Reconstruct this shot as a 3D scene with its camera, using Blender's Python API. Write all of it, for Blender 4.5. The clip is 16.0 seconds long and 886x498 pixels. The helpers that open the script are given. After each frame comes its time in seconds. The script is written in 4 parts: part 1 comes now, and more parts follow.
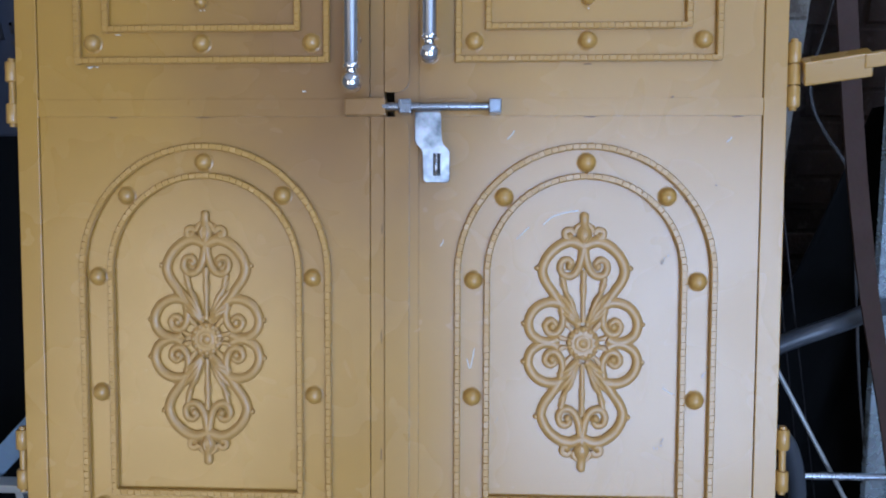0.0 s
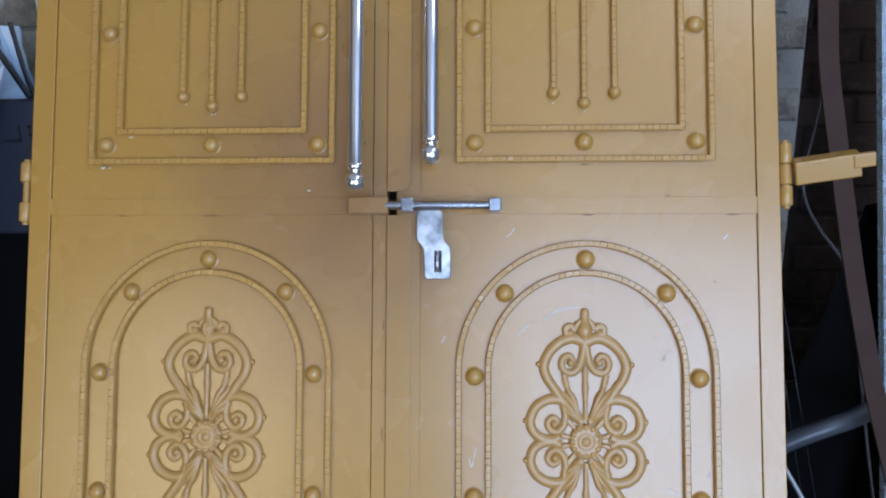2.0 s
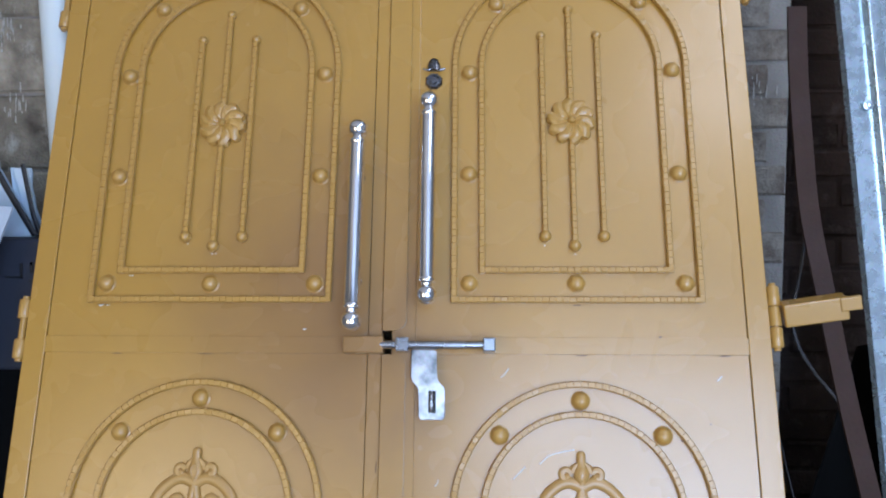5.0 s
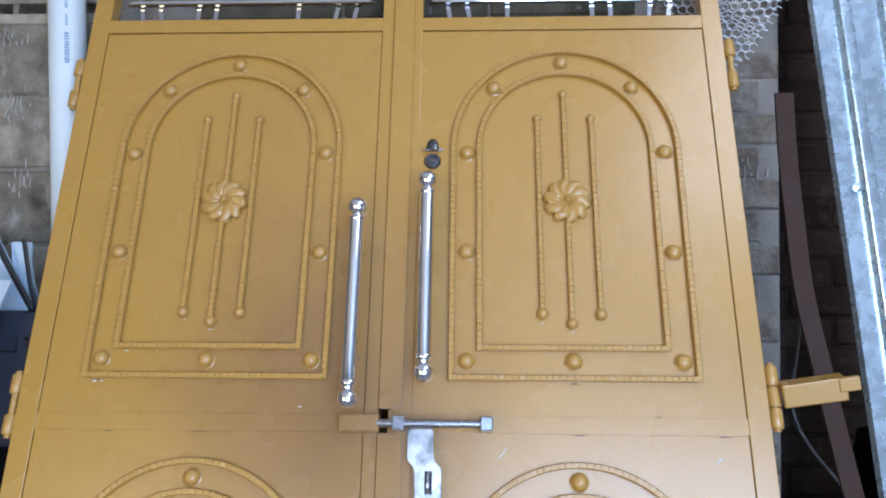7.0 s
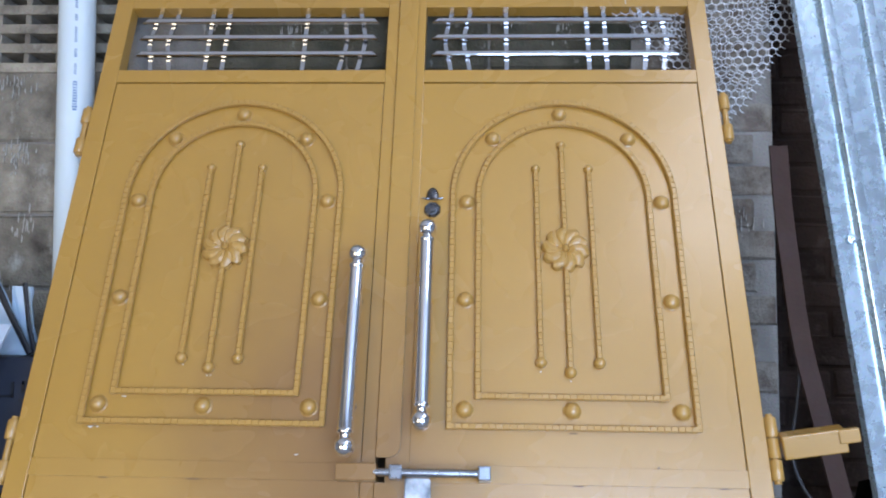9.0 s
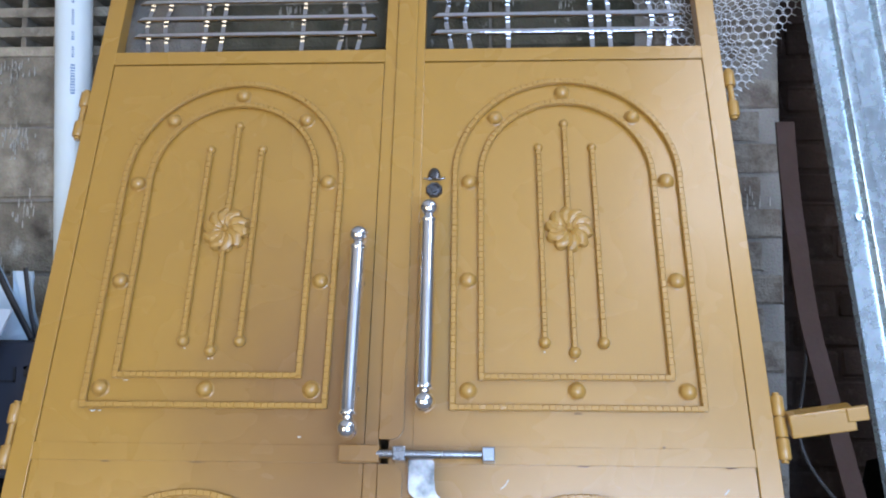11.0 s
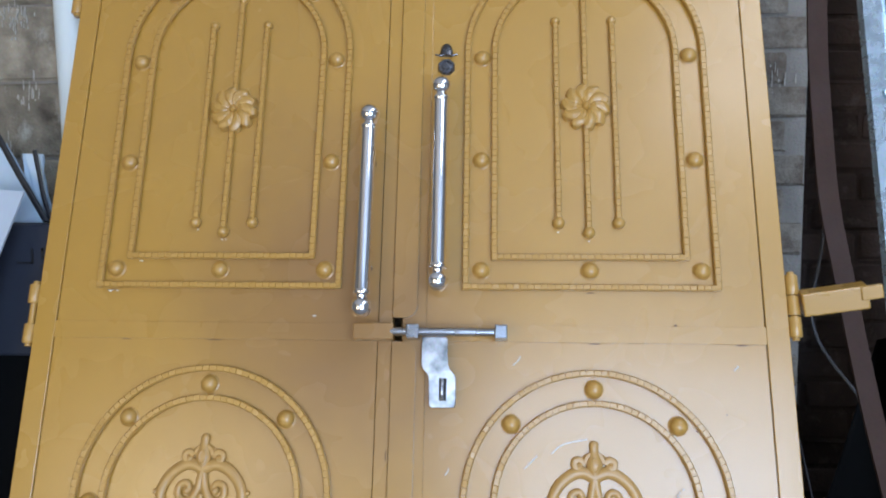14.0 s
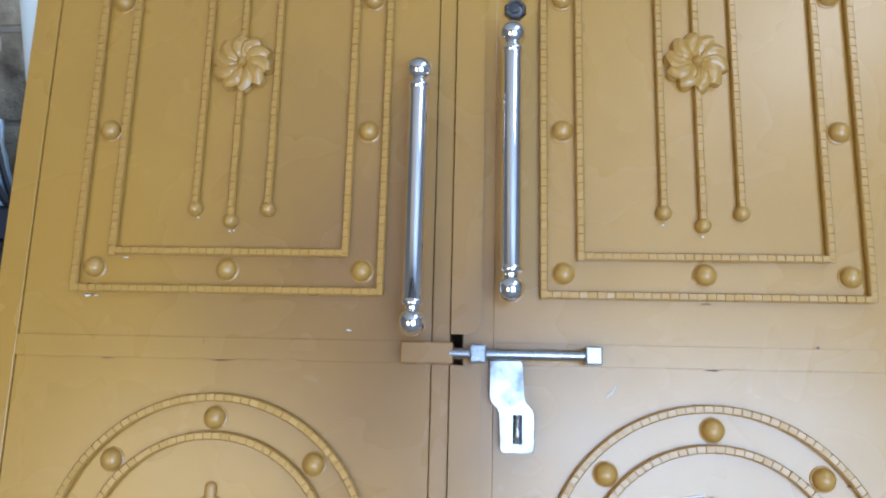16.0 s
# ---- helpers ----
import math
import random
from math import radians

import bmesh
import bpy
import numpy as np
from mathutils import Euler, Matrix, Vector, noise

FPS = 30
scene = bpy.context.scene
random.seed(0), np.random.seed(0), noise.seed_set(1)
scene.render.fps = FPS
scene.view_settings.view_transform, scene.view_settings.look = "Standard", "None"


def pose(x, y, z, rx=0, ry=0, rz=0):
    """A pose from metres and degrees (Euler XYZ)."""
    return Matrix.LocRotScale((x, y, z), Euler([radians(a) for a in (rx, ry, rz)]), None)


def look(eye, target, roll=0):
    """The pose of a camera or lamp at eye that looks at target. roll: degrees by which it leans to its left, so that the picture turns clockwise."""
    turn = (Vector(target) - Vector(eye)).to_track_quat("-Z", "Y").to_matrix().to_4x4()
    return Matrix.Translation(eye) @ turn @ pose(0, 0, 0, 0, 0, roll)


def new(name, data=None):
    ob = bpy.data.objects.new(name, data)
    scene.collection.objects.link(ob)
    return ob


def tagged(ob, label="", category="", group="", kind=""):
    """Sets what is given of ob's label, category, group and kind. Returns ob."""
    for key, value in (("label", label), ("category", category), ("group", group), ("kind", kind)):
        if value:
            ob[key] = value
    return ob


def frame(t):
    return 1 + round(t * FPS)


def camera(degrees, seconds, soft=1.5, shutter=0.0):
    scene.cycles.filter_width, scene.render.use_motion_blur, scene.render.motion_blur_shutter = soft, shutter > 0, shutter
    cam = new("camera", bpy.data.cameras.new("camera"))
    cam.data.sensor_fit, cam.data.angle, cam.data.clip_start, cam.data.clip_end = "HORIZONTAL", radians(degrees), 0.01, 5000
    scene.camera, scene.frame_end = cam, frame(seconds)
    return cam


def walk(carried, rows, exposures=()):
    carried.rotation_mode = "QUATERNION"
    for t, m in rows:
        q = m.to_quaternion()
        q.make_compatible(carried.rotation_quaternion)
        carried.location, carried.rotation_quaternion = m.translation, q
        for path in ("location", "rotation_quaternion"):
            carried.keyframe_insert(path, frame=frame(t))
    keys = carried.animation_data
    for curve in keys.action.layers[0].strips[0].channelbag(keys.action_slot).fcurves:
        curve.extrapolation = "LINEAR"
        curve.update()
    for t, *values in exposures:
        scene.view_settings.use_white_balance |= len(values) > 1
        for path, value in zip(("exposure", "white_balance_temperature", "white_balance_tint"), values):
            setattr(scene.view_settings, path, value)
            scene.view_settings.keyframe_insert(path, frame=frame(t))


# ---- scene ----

# The two door leaves lean back against the wall by LEAN_DEG; the door's own frame has
# x across, y into the wall, z up the leaf. LEAN turns it into the world.
LEAN_DEG = 18.0
LEAN = Matrix.Rotation(radians(-LEAN_DEG), 4, "X")

cam = camera(60.6, 16.0, soft=2.0)
PATH = [
    (0, (0.136, -1.189, 0.898), (0.041, 0.806, 0.782), 0.2),
    (0.5, (0.133, -1.195, 0.899), (0.033, 0.802, 0.842), -0.1),
    (1, (0.14, -1.198, 0.899), (0.042, 0.8, 0.904), -0.0),
    (1.5, (0.141, -1.201, 0.9), (0.035, 0.795, 0.973), 0.1),
    (2, (0.142, -1.201, 0.906), (0.034, 0.792, 1.03), 0.2),
    (2.5, (0.141, -1.201, 0.907), (0.047, 0.79, 1.078), 0.3),
    (3, (0.139, -1.202, 0.91), (0.049, 0.783, 1.14), 0.3),
    (3.5, (0.136, -1.205, 0.911), (0.051, 0.771, 1.211), 0.3),
    (4, (0.138, -1.209, 0.915), (0.049, 0.757, 1.271), 0.4),
    (6.5, (0.141, -1.223, 0.915), (0.057, 0.677, 1.535), 0.8),
    (7, (0.137, -1.223, 0.915), (0.059, 0.663, 1.576), 0.9),
    (7.5, (0.136, -1.222, 0.911), (0.058, 0.648, 1.616), 1.2),
    (8, (0.133, -1.225, 0.912), (0.057, 0.634, 1.646), 1.2),
    (8.5, (0.138, -1.228, 0.912), (0.066, 0.622, 1.667), 1.1),
    (8.7, (0.136, -1.232, 0.913), (0.064, 0.611, 1.687), 1.3),
    (10.8, (0.145, -1.219, 0.906), (0.046, 0.619, 1.689), 1.1),
    (11, (0.142, -1.215, 0.907), (0.052, 0.639, 1.653), 1.0),
    (11.5, (0.136, -1.209, 0.909), (0.063, 0.677, 1.57), 0.8),
    (12, (0.129, -1.215, 0.909), (0.069, 0.694, 1.503), 0.5),
    (12.5, (0.136, -1.227, 0.901), (0.059, 0.698, 1.438), 0.5),
    (13, (0.166, -1.254, 0.887), (0.046, 0.684, 1.365), 0.9),
    (13.5, (0.173, -1.246, 0.881), (0.023, 0.699, 1.325), 1.0),
    (14, (0.143, -1.195, 0.894), (0.017, 0.744, 1.368), 1.1),
    (14.5, (0.096, -1.155, 0.9), (-0.002, 0.789, 1.36), 0.6),
    (15, (0.067, -1.115, 0.916), (-0.055, 0.839, 1.326), 1.6),
    (15.5, (0.05, -1.021, 0.95), (-0.053, 0.933, 1.364), 1.6),
    (16, (0.033, -0.943, 0.992), (-0.086, 1.015, 1.383), 1.4),
]
walk(cam, [(t, LEAN @ look(eye, target, roll)) for t, eye, target, roll in PATH],
     exposures=[(0.0, 0.25, 5900, 10), (2.0, 0.34, 6300, 10), (3.5, 0.40, 6500, 10), (7.0, 0.72, 6450, 10), (11.0, 0.75, 6550, 9), (12.0, 0.73, 6750, 7), (13.5, 0.62, 6800, 6), (14.0, 0.62, 6850, 7), (16.0, 0.62, 6300, 4)])

# ---------------------------------------------------------------- light
world = bpy.data.worlds.new("world")
scene.world = world
world.use_nodes = True
wn = world.node_tree
sky = wn.nodes.new("ShaderNodeTexSky")
sky.sky_type = "NISHITA"
sky.sun_disc = False
sky.sun_elevation = radians(58)
sky.sun_rotation = radians(200)
wn.links.new(sky.outputs[0], wn.nodes["Background"].inputs[0])
wn.nodes["Background"].inputs[1].default_value = 0.12

sun_data = bpy.data.lights.new("sun", "SUN")
sun_data.energy = 3.5
sun_data.angle = radians(0.5)
sun_data.color = (1.0, 0.95, 0.87)
sun = new("sun", sun_data)
sun.matrix_world = look((2, 3, 6), (0.6, 0.0, 0.6))


def area_lamp(name, where, target, size_x, size_y, energy, colour):
    data = bpy.data.lights.new(name, "AREA")
    data.shape = "RECTANGLE"
    data.size, data.size_y, data.energy, data.color = size_x, size_y, energy, colour
    lamp = new(name, data)
    lamp.matrix_world = look(where, target)
    return lamp


# daylight in the large doorway of the front wall
area_lamp("doorway_daylight", (1.31, -3.42, 1.29), (1.31, 0, 1.29), 2.26, 2.46, 86, (0.56, 0.785, 1.26))
# added warm fill from the left, set in the unseen side opening
area_lamp("side_fill", (-1.75, -3.42, 1.08), (-1.75, 0, 1.08), 1.5, 2.1, 24, (1.0, 0.84, 0.62))
# sky through the roof light
area_lamp("roof_light_daylight", (1.35, -0.90, 2.99), (1.35, -0.90, 0), 0.78, 1.58, 12.5, (0.76, 0.82, 1.02))


# ---------------------------------------------------------------- materials
def material(name, colour, rough=0.5, metal=0.0, vary=0.12, scale=6.0, fine=120.0, bump=0.05,
             rough_vary=0.1, second=None, second_amount=0.35, spec=0.5, stretch=None, random_piece=0.0, coat=0.0, coat_rough=0.25):
    """Colour broken up at two scales, roughness by noise, fine relief; second: a stain colour in soft patches."""
    m = bpy.data.materials.new(name)
    m.use_nodes = True
    n, l = m.node_tree.nodes, m.node_tree.links
    b = n["Principled BSDF"]
    b.inputs["Metallic"].default_value = metal
    b.inputs["Specular IOR Level"].default_value = spec
    mp = n.new("ShaderNodeMapping")
    geo = n.new("ShaderNodeNewGeometry")
    l.new(geo.outputs["Position"], mp.inputs["Vector"])
    if stretch:
        mp.inputs["Scale"].default_value = stretch
    big = n.new("ShaderNodeTexNoise")
    big.inputs["Scale"].default_value = scale
    big.inputs["Detail"].default_value = 5
    small = n.new("ShaderNodeTexNoise")
    small.inputs["Scale"].default_value = fine
    small.inputs["Detail"].default_value = 3
    for t in (big, small):
        l.new(mp.outputs["Vector"], t.inputs["Vector"])
    mix = n.new("ShaderNodeMix")
    mix.data_type = "RGBA"
    mix.inputs[6].default_value = (*[c * (1 - vary) for c in colour], 1)
    mix.inputs[7].default_value = (*[min(1, c * (1 + vary)) for c in colour], 1)
    l.new(big.outputs["Fac"], mix.inputs[0])
    out = mix.outputs[2]
    if second:
        patch = n.new("ShaderNodeTexNoise")
        patch.inputs["Scale"].default_value = scale * 0.55
        patch.inputs["Detail"].default_value = 6
        l.new(mp.outputs["Vector"], patch.inputs["Vector"])
        ramp = n.new("ShaderNodeValToRGB")
        ramp.color_ramp.elements[0].position, ramp.color_ramp.elements[1].position = 0.48, 0.72
        ramp.color_ramp.elements[1].color = (second_amount,) * 3 + (1,)
        ramp.color_ramp.elements[0].color = (0, 0, 0, 1)
        l.new(patch.outputs["Fac"], ramp.inputs["Fac"])
        mix2 = n.new("ShaderNodeMix")
        mix2.data_type = "RGBA"
        mix2.inputs[7].default_value = (*second, 1)
        l.new(ramp.outputs["Color"], mix2.inputs[0])
        l.new(out, mix2.inputs[6])
        out = mix2.outputs[2]
    grain = n.new("ShaderNodeMix")
    grain.data_type = "RGBA"
    grain.blend_type = "MULTIPLY"
    grain.inputs[0].default_value = 0.25 * min(1, vary * 4)
    l.new(out, grain.inputs[6])
    l.new(small.outputs["Color"], grain.inputs[7])
    out = grain.outputs[2]
    if random_piece:
        info = n.new("ShaderNodeObjectInfo")
        rr = n.new("ShaderNodeMapRange")
        rr.inputs[3].default_value, rr.inputs[4].default_value = 1 - random_piece, 1 + random_piece
        l.new(info.outputs["Random"], rr.inputs[0])
        hs = n.new("ShaderNodeHueSaturation")
        l.new(rr.outputs[0], hs.inputs["Value"])
        l.new(out, hs.inputs["Color"])
        out = hs.outputs[0]
    l.new(out, b.inputs["Base Color"])
    rmap = n.new("ShaderNodeMapRange")
    rmap.inputs[3].default_value, rmap.inputs[4].default_value = max(0.02, rough - rough_vary), min(1, rough + rough_vary)
    l.new(big.outputs["Fac"], rmap.inputs[0])
    l.new(rmap.outputs[0], b.inputs["Roughness"])
    if coat:
        b.inputs["Coat Weight"].default_value = coat
        b.inputs["Coat Roughness"].default_value = coat_rough
    if bump:
        bp = n.new("ShaderNodeBump")
        bp.inputs["Strength"].default_value = bump
        bp.inputs["Distance"].default_value = 0.004
        add = n.new("ShaderNodeMath")
        l.new(small.outputs["Fac"], add.inputs[0])
        l.new(big.outputs["Fac"], add.inputs[1])
        l.new(add.outputs[0], bp.inputs["Height"])
        l.new(bp.outputs[0], b.inputs["Normal"])
    return m


PAINT = material("mustard_enamel", (0.484, 0.259, 0.043), 0.32, vary=0.08, scale=3.0, fine=260, bump=0.012, rough_vary=0.05, coat=1.0, coat_rough=0.22,
                 second=(0.370, 0.200, 0.046), second_amount=0.6)
# brown handling grime about the latch and lower handle ends, widened with painted shade
pn, pl = PAINT.node_tree.nodes, PAINT.node_tree.links
bsdf = pn["Principled BSDF"]
coords = pn.new("ShaderNodeTexCoord")
shift = pn.new("ShaderNodeMapping")
shift.inputs["Location"].default_value = (0.33, 0.0, -2.27)
shift.inputs["Scale"].default_value = (3.0, 0.0, 2.1)
pl.new(coords.outputs["Object"], shift.inputs["Vector"])
wob = pn.new("ShaderNodeTexNoise")
wob.inputs["Scale"].default_value = 7.0
wob.inputs["Detail"].default_value = 5
pl.new(coords.outputs["Object"], wob.inputs["Vector"])
length = pn.new("ShaderNodeVectorMath")
length.operation = "LENGTH"
pl.new(shift.outputs[0], length.inputs[0])
addw = pn.new("ShaderNodeMath")
addw.operation = "MULTIPLY_ADD"
addw.inputs[1].default_value = 0.7
pl.new(wob.outputs["Fac"], addw.inputs[0])
pl.new(length.outputs["Value"], addw.inputs[2])
grime_shade = pn.new("ShaderNodeMapRange")
grime_shade.interpolation_type = "SMOOTHSTEP"
grime_shade.inputs[1].default_value, grime_shade.inputs[2].default_value = 1.45, 0.35
grime_shade.inputs[3].default_value, grime_shade.inputs[4].default_value = 0.0, 0.80
pl.new(addw.outputs[0], grime_shade.inputs[0])
gmix = pn.new("ShaderNodeMix")
gmix.data_type = "RGBA"
gmix.inputs[7].default_value = (0.235, 0.115, 0.042, 1)
was = bsdf.inputs["Base Color"].links[0].from_socket
pl.new(grime_shade.outputs[0], gmix.inputs[0])
pl.new(was, gmix.inputs[6])
pl.new(gmix.outputs[2], bsdf.inputs["Base Color"])
# uneven gloss: wiped and dusty patches in the lacquer
wipe = pn.new("ShaderNodeTexNoise")
wipe.inputs["Scale"].default_value = 8.0
wipe.inputs["Detail"].default_value = 2
wipe.inputs["Distortion"].default_value = 0.6
pl.new(coords.outputs["Object"], wipe.inputs["Vector"])
gloss = pn.new("ShaderNodeMapRange")
gloss.inputs[1].default_value, gloss.inputs[2].default_value = 0.35, 0.7
gloss.inputs[3].default_value, gloss.inputs[4].default_value = 0.23, 0.32
pl.new(wipe.outputs["Fac"], gloss.inputs[0])
pl.new(gloss.outputs[0], bsdf.inputs["Coat Roughness"])
PAINT_RAISED = material("mustard_enamel_castings", (0.490, 0.270, 0.062), 0.33, vary=0.06, scale=30, fine=300, bump=0.04, rough_vary=0.06, coat=0.6, coat_rough=0.25)
CASTING = material("mustard_enamel_scrollwork", (0.490, 0.272, 0.074), 0.40, vary=0.08, scale=40, fine=300, bump=0.06, rough_vary=0.08, coat=0.6, coat_rough=0.28)
CHROME = material("polished_chrome", (0.90, 0.90, 0.91), 0.04, metal=1.0, vary=0.03, scale=20, fine=200, bump=0.004, rough_vary=0.02)
SATIN = material("dull_chrome", (0.70, 0.71, 0.73), 0.20, metal=1.0, vary=0.1, scale=60, fine=200, bump=0.02, rough_vary=0.08)
ZINC = material("bright_zinc_plated_steel", (0.52, 0.54, 0.57), 0.26, metal=1.0, vary=0.08, scale=24, fine=300, bump=0.03, rough_vary=0.12,
                second=(0.30, 0.30, 0.31), second_amount=0.45)
# dark mottles in the hasp's colour stand in for reflections
HASP = material("mottled_zinc_plate", (0.80, 0.84, 0.85), 0.33, metal=1.0, vary=0.35, scale=52, fine=260, bump=0.03, rough_vary=0.10,
                second=(0.12, 0.14, 0.15), second_amount=0.9)
PEWTER = material("dark_pewter", (0.20, 0.20, 0.21), 0.28, metal=1.0, vary=0.2, scale=120, fine=400, bump=0.05)
DARK_STEEL = material("blackened_steel", (0.05, 0.045, 0.045), 0.45, metal=0.8, vary=0.2, scale=80, bump=0.1)
GALV = material("galvanised_sheet", (0.66, 0.77, 0.82), 0.27, metal=0.85, vary=0.22, scale=44, fine=140, bump=0.05, rough_vary=0.12, second=(0.74, 0.82, 0.85), second_amount=0.35)
WIRE = material("galvanised_wire", (0.72, 0.73, 0.73), 0.35, metal=0.2, vary=0.1, scale=40, bump=0)
# recess bricks: their shade is put into the dark base colour
DARK_BRICK = material("shade_darkened_brick", (0.098, 0.070, 0.060), 0.9, vary=0.35, scale=14, fine=120, bump=0.5, second=(0.05, 0.04, 0.036), second_amount=0.6, random_piece=0.25, spec=0.15)
BLOCK = material("grey_cement_block", (0.345, 0.300, 0.228), 0.92, vary=0.75, scale=22, fine=170, bump=0.9, rough_vary=0.05,
                 second=(0.085, 0.070, 0.055), second_amount=0.95, random_piece=0.28, spec=0.15)


def pale_streaks(m, colour, amount, low, high, scale, stretch):
    """Pale broken streaks and flecks of lime or mortar smeared over the surface."""
    n, l = m.node_tree.nodes, m.node_tree.links
    b = n["Principled BSDF"]
    was = b.inputs["Base Color"].links[0].from_socket
    geo, mp, tex, rng, mix = (n.new("ShaderNode" + k) for k in ("NewGeometry", "Mapping", "TexNoise", "MapRange", "Mix"))
    mp.inputs["Scale"].default_value = stretch
    tex.inputs["Scale"].default_value, tex.inputs["Detail"].default_value, tex.inputs["Roughness"].default_value = scale, 8, 0.72
    l.new(geo.outputs["Position"], mp.inputs["Vector"])
    l.new(mp.outputs[0], tex.inputs["Vector"])
    rng.inputs[1].default_value, rng.inputs[2].default_value, rng.inputs[4].default_value = low, high, amount
    l.new(tex.outputs["Fac"], rng.inputs[0])
    mix.data_type = "RGBA"
    mix.inputs[7].default_value = (*colour, 1)
    l.new(rng.outputs[0], mix.inputs[0])
    l.new(was, mix.inputs[6])
    l.new(mix.outputs[2], b.inputs["Base Color"])


pale_streaks(BLOCK, (0.50, 0.48, 0.42), 0.75, 0.58, 0.72, 17, (1.0, 1.0, 0.55))
pale_streaks(BLOCK, (0.62, 0.61, 0.57), 0.8, 0.66, 0.74, 46, (1.6, 1.0, 0.5))
PALE_BRICK = material("mortar_smeared_brick", (0.170, 0.135, 0.105), 0.92, vary=0.6, scale=24, fine=170, bump=0.9, second=(0.12, 0.095, 0.078), second_amount=0.6, random_piece=0.12, spec=0.15)
pale_streaks(PALE_BRICK, (0.285, 0.255, 0.205), 0.92, 0.42, 0.60, 15, (1.0, 1.0, 1.0))
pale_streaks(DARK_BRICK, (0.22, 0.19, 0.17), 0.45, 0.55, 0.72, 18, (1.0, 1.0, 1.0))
# darker, greenish blocks with pale flecks, used behind the grille
DARK_BLOCK = material("dark_greenish_block", (0.125, 0.112, 0.078), 0.95, vary=0.6, scale=18, fine=150, bump=0.8, second=(0.045, 0.048, 0.030), second_amount=0.8, random_piece=0.15, spec=0.15)
pale_streaks(DARK_BLOCK, (0.36, 0.34, 0.29), 0.8, 0.60, 0.70, 22, (1.0, 1.0, 0.7))
MORTAR = material("cement_mortar", (0.28, 0.255, 0.220), 0.95, vary=0.25, scale=20, fine=180, bump=0.7, spec=0.2)
CEMENT = material("cement_floor", (0.27, 0.26, 0.25), 0.85, vary=0.25, scale=3, fine=90, bump=0.3, second=(0.12, 0.11, 0.10), second_amount=0.6)
LIME = material("lime_splash", (0.47, 0.44, 0.38), 0.9, vary=0.2, scale=60, fine=200, bump=0.3)
PLASTER = material("plastered_wall", (0.44, 0.42, 0.40), 0.9, vary=0.15, scale=2, fine=60, bump=0.3, second=(0.16, 0.13, 0.11), second_amount=0.5)
# unseen roof, kept pale to bounce light onto the upper panels
ROOF = material("pale_bounce_roof", (0.78, 0.78, 0.78), 0.6, metal=0.0, vary=0.3, scale=3, fine=50, bump=0.2)
PVC = material("white_pvc", (0.72, 0.80, 0.81), 0.35, vary=0.05, scale=6, fine=80, bump=0.02, second=(0.58, 0.62, 0.64), second_amount=0.3)
INK = material("blue_pipe_print", (0.16, 0.27, 0.45), 0.5, vary=0.2, scale=200, bump=0)
OXIDE = material("red_oxide_steel", (0.062, 0.038, 0.030), 0.85, spec=0.12, vary=0.25, scale=18, fine=120, bump=0.15, second=(0.07, 0.05, 0.047), second_amount=0.4)
RUBBER = material("black_rubber", (0.055, 0.060, 0.068), 0.34, vary=0.25, scale=30, fine=160, bump=0.15)
# near-black colour that stands in for deep shade beside the door
SHADE_BLACK = material("shade_black", (0.005, 0.005, 0.005), 0.85, vary=0.3, scale=12, fine=90, bump=0.1, spec=0.06)
CABLE = material("grey_cable", (0.16, 0.16, 0.165), 0.10, metal=0.7, vary=0.1, scale=30, bump=0)
CARTON = material("dark_navy_carton", (0.020, 0.024, 0.038), 0.75, vary=0.2, scale=8, fine=90, bump=0.05)
CARTON_PRINT = material("carton_print", (0.008, 0.008, 0.010), 0.6, vary=0.1, scale=40, bump=0)
BAG = material("pale_blue_plastic", (0.46, 0.58, 0.68), 0.4, vary=0.15, scale=14, fine=60, bump=0.2)
SHEET = material("white_metal_sheet", (0.47, 0.54, 0.62), 0.35, vary=0.10, scale=5, fine=120, bump=0.03, second=(0.45, 0.50, 0.55), second_amount=0.3)
BLUE_WOOD = material("dusty_blue_paint", (0.14, 0.21, 0.29), 0.6, vary=0.2, scale=14, fine=120, bump=0.1)
# grey of the unseen side walls, picked for contrast in the chrome
SIDE_PLASTER = material("side_wall_plaster", (0.27, 0.26, 0.25), 0.9, vary=0.2, scale=2, fine=60, bump=0.3)
PALE_BAR = material("pale_steel_bar", (0.42, 0.42, 0.40), 0.5, metal=0.5, vary=0.15, scale=30, bump=0.1)
GROUND = material("bright_murram_ground", (0.42, 0.36, 0.28), 0.95, vary=0.2, scale=1.5, fine=40, bump=0.4)
SCRATCH = material("scratched_paint", (0.82, 0.79, 0.72), 0.5, vary=0.1, scale=100, bump=0)


# ---------------------------------------------------------------- mesh helpers
def sharp_edges(me, degrees):
    """Keep edges sharper than that many degrees crisp."""
    by_edge = {}
    for p in me.polygons:
        for k in p.edge_keys:
            by_edge.setdefault(k, []).append(p.normal.copy())
    least = math.cos(radians(degrees))
    for e in me.edges:
        ns = by_edge.get(tuple(sorted(e.vertices)), [])
        e.use_edge_sharp = len(ns) == 2 and ns[0].dot(ns[1]) < least


def to_mesh(name, bm, mat, smooth=False):
    bmesh.ops.recalc_face_normals(bm, faces=bm.faces)
    me = bpy.data.meshes.new(name)
    bm.to_mesh(me)
    bm.free()
    me.materials.append(mat)
    if smooth:
        for p in me.polygons:
            p.use_smooth = True
        sharp_edges(me, 42)
    return me


def part(name, bm, mat, parent=None, label="", smooth=False, m=None):
    ob = new(name, to_mesh(name, bm, mat, smooth))
    if m is not None:
        ob.matrix_basis = m
    if parent is not None:
        ob.parent = parent
    if label:
        tagged(ob, label)
    return ob


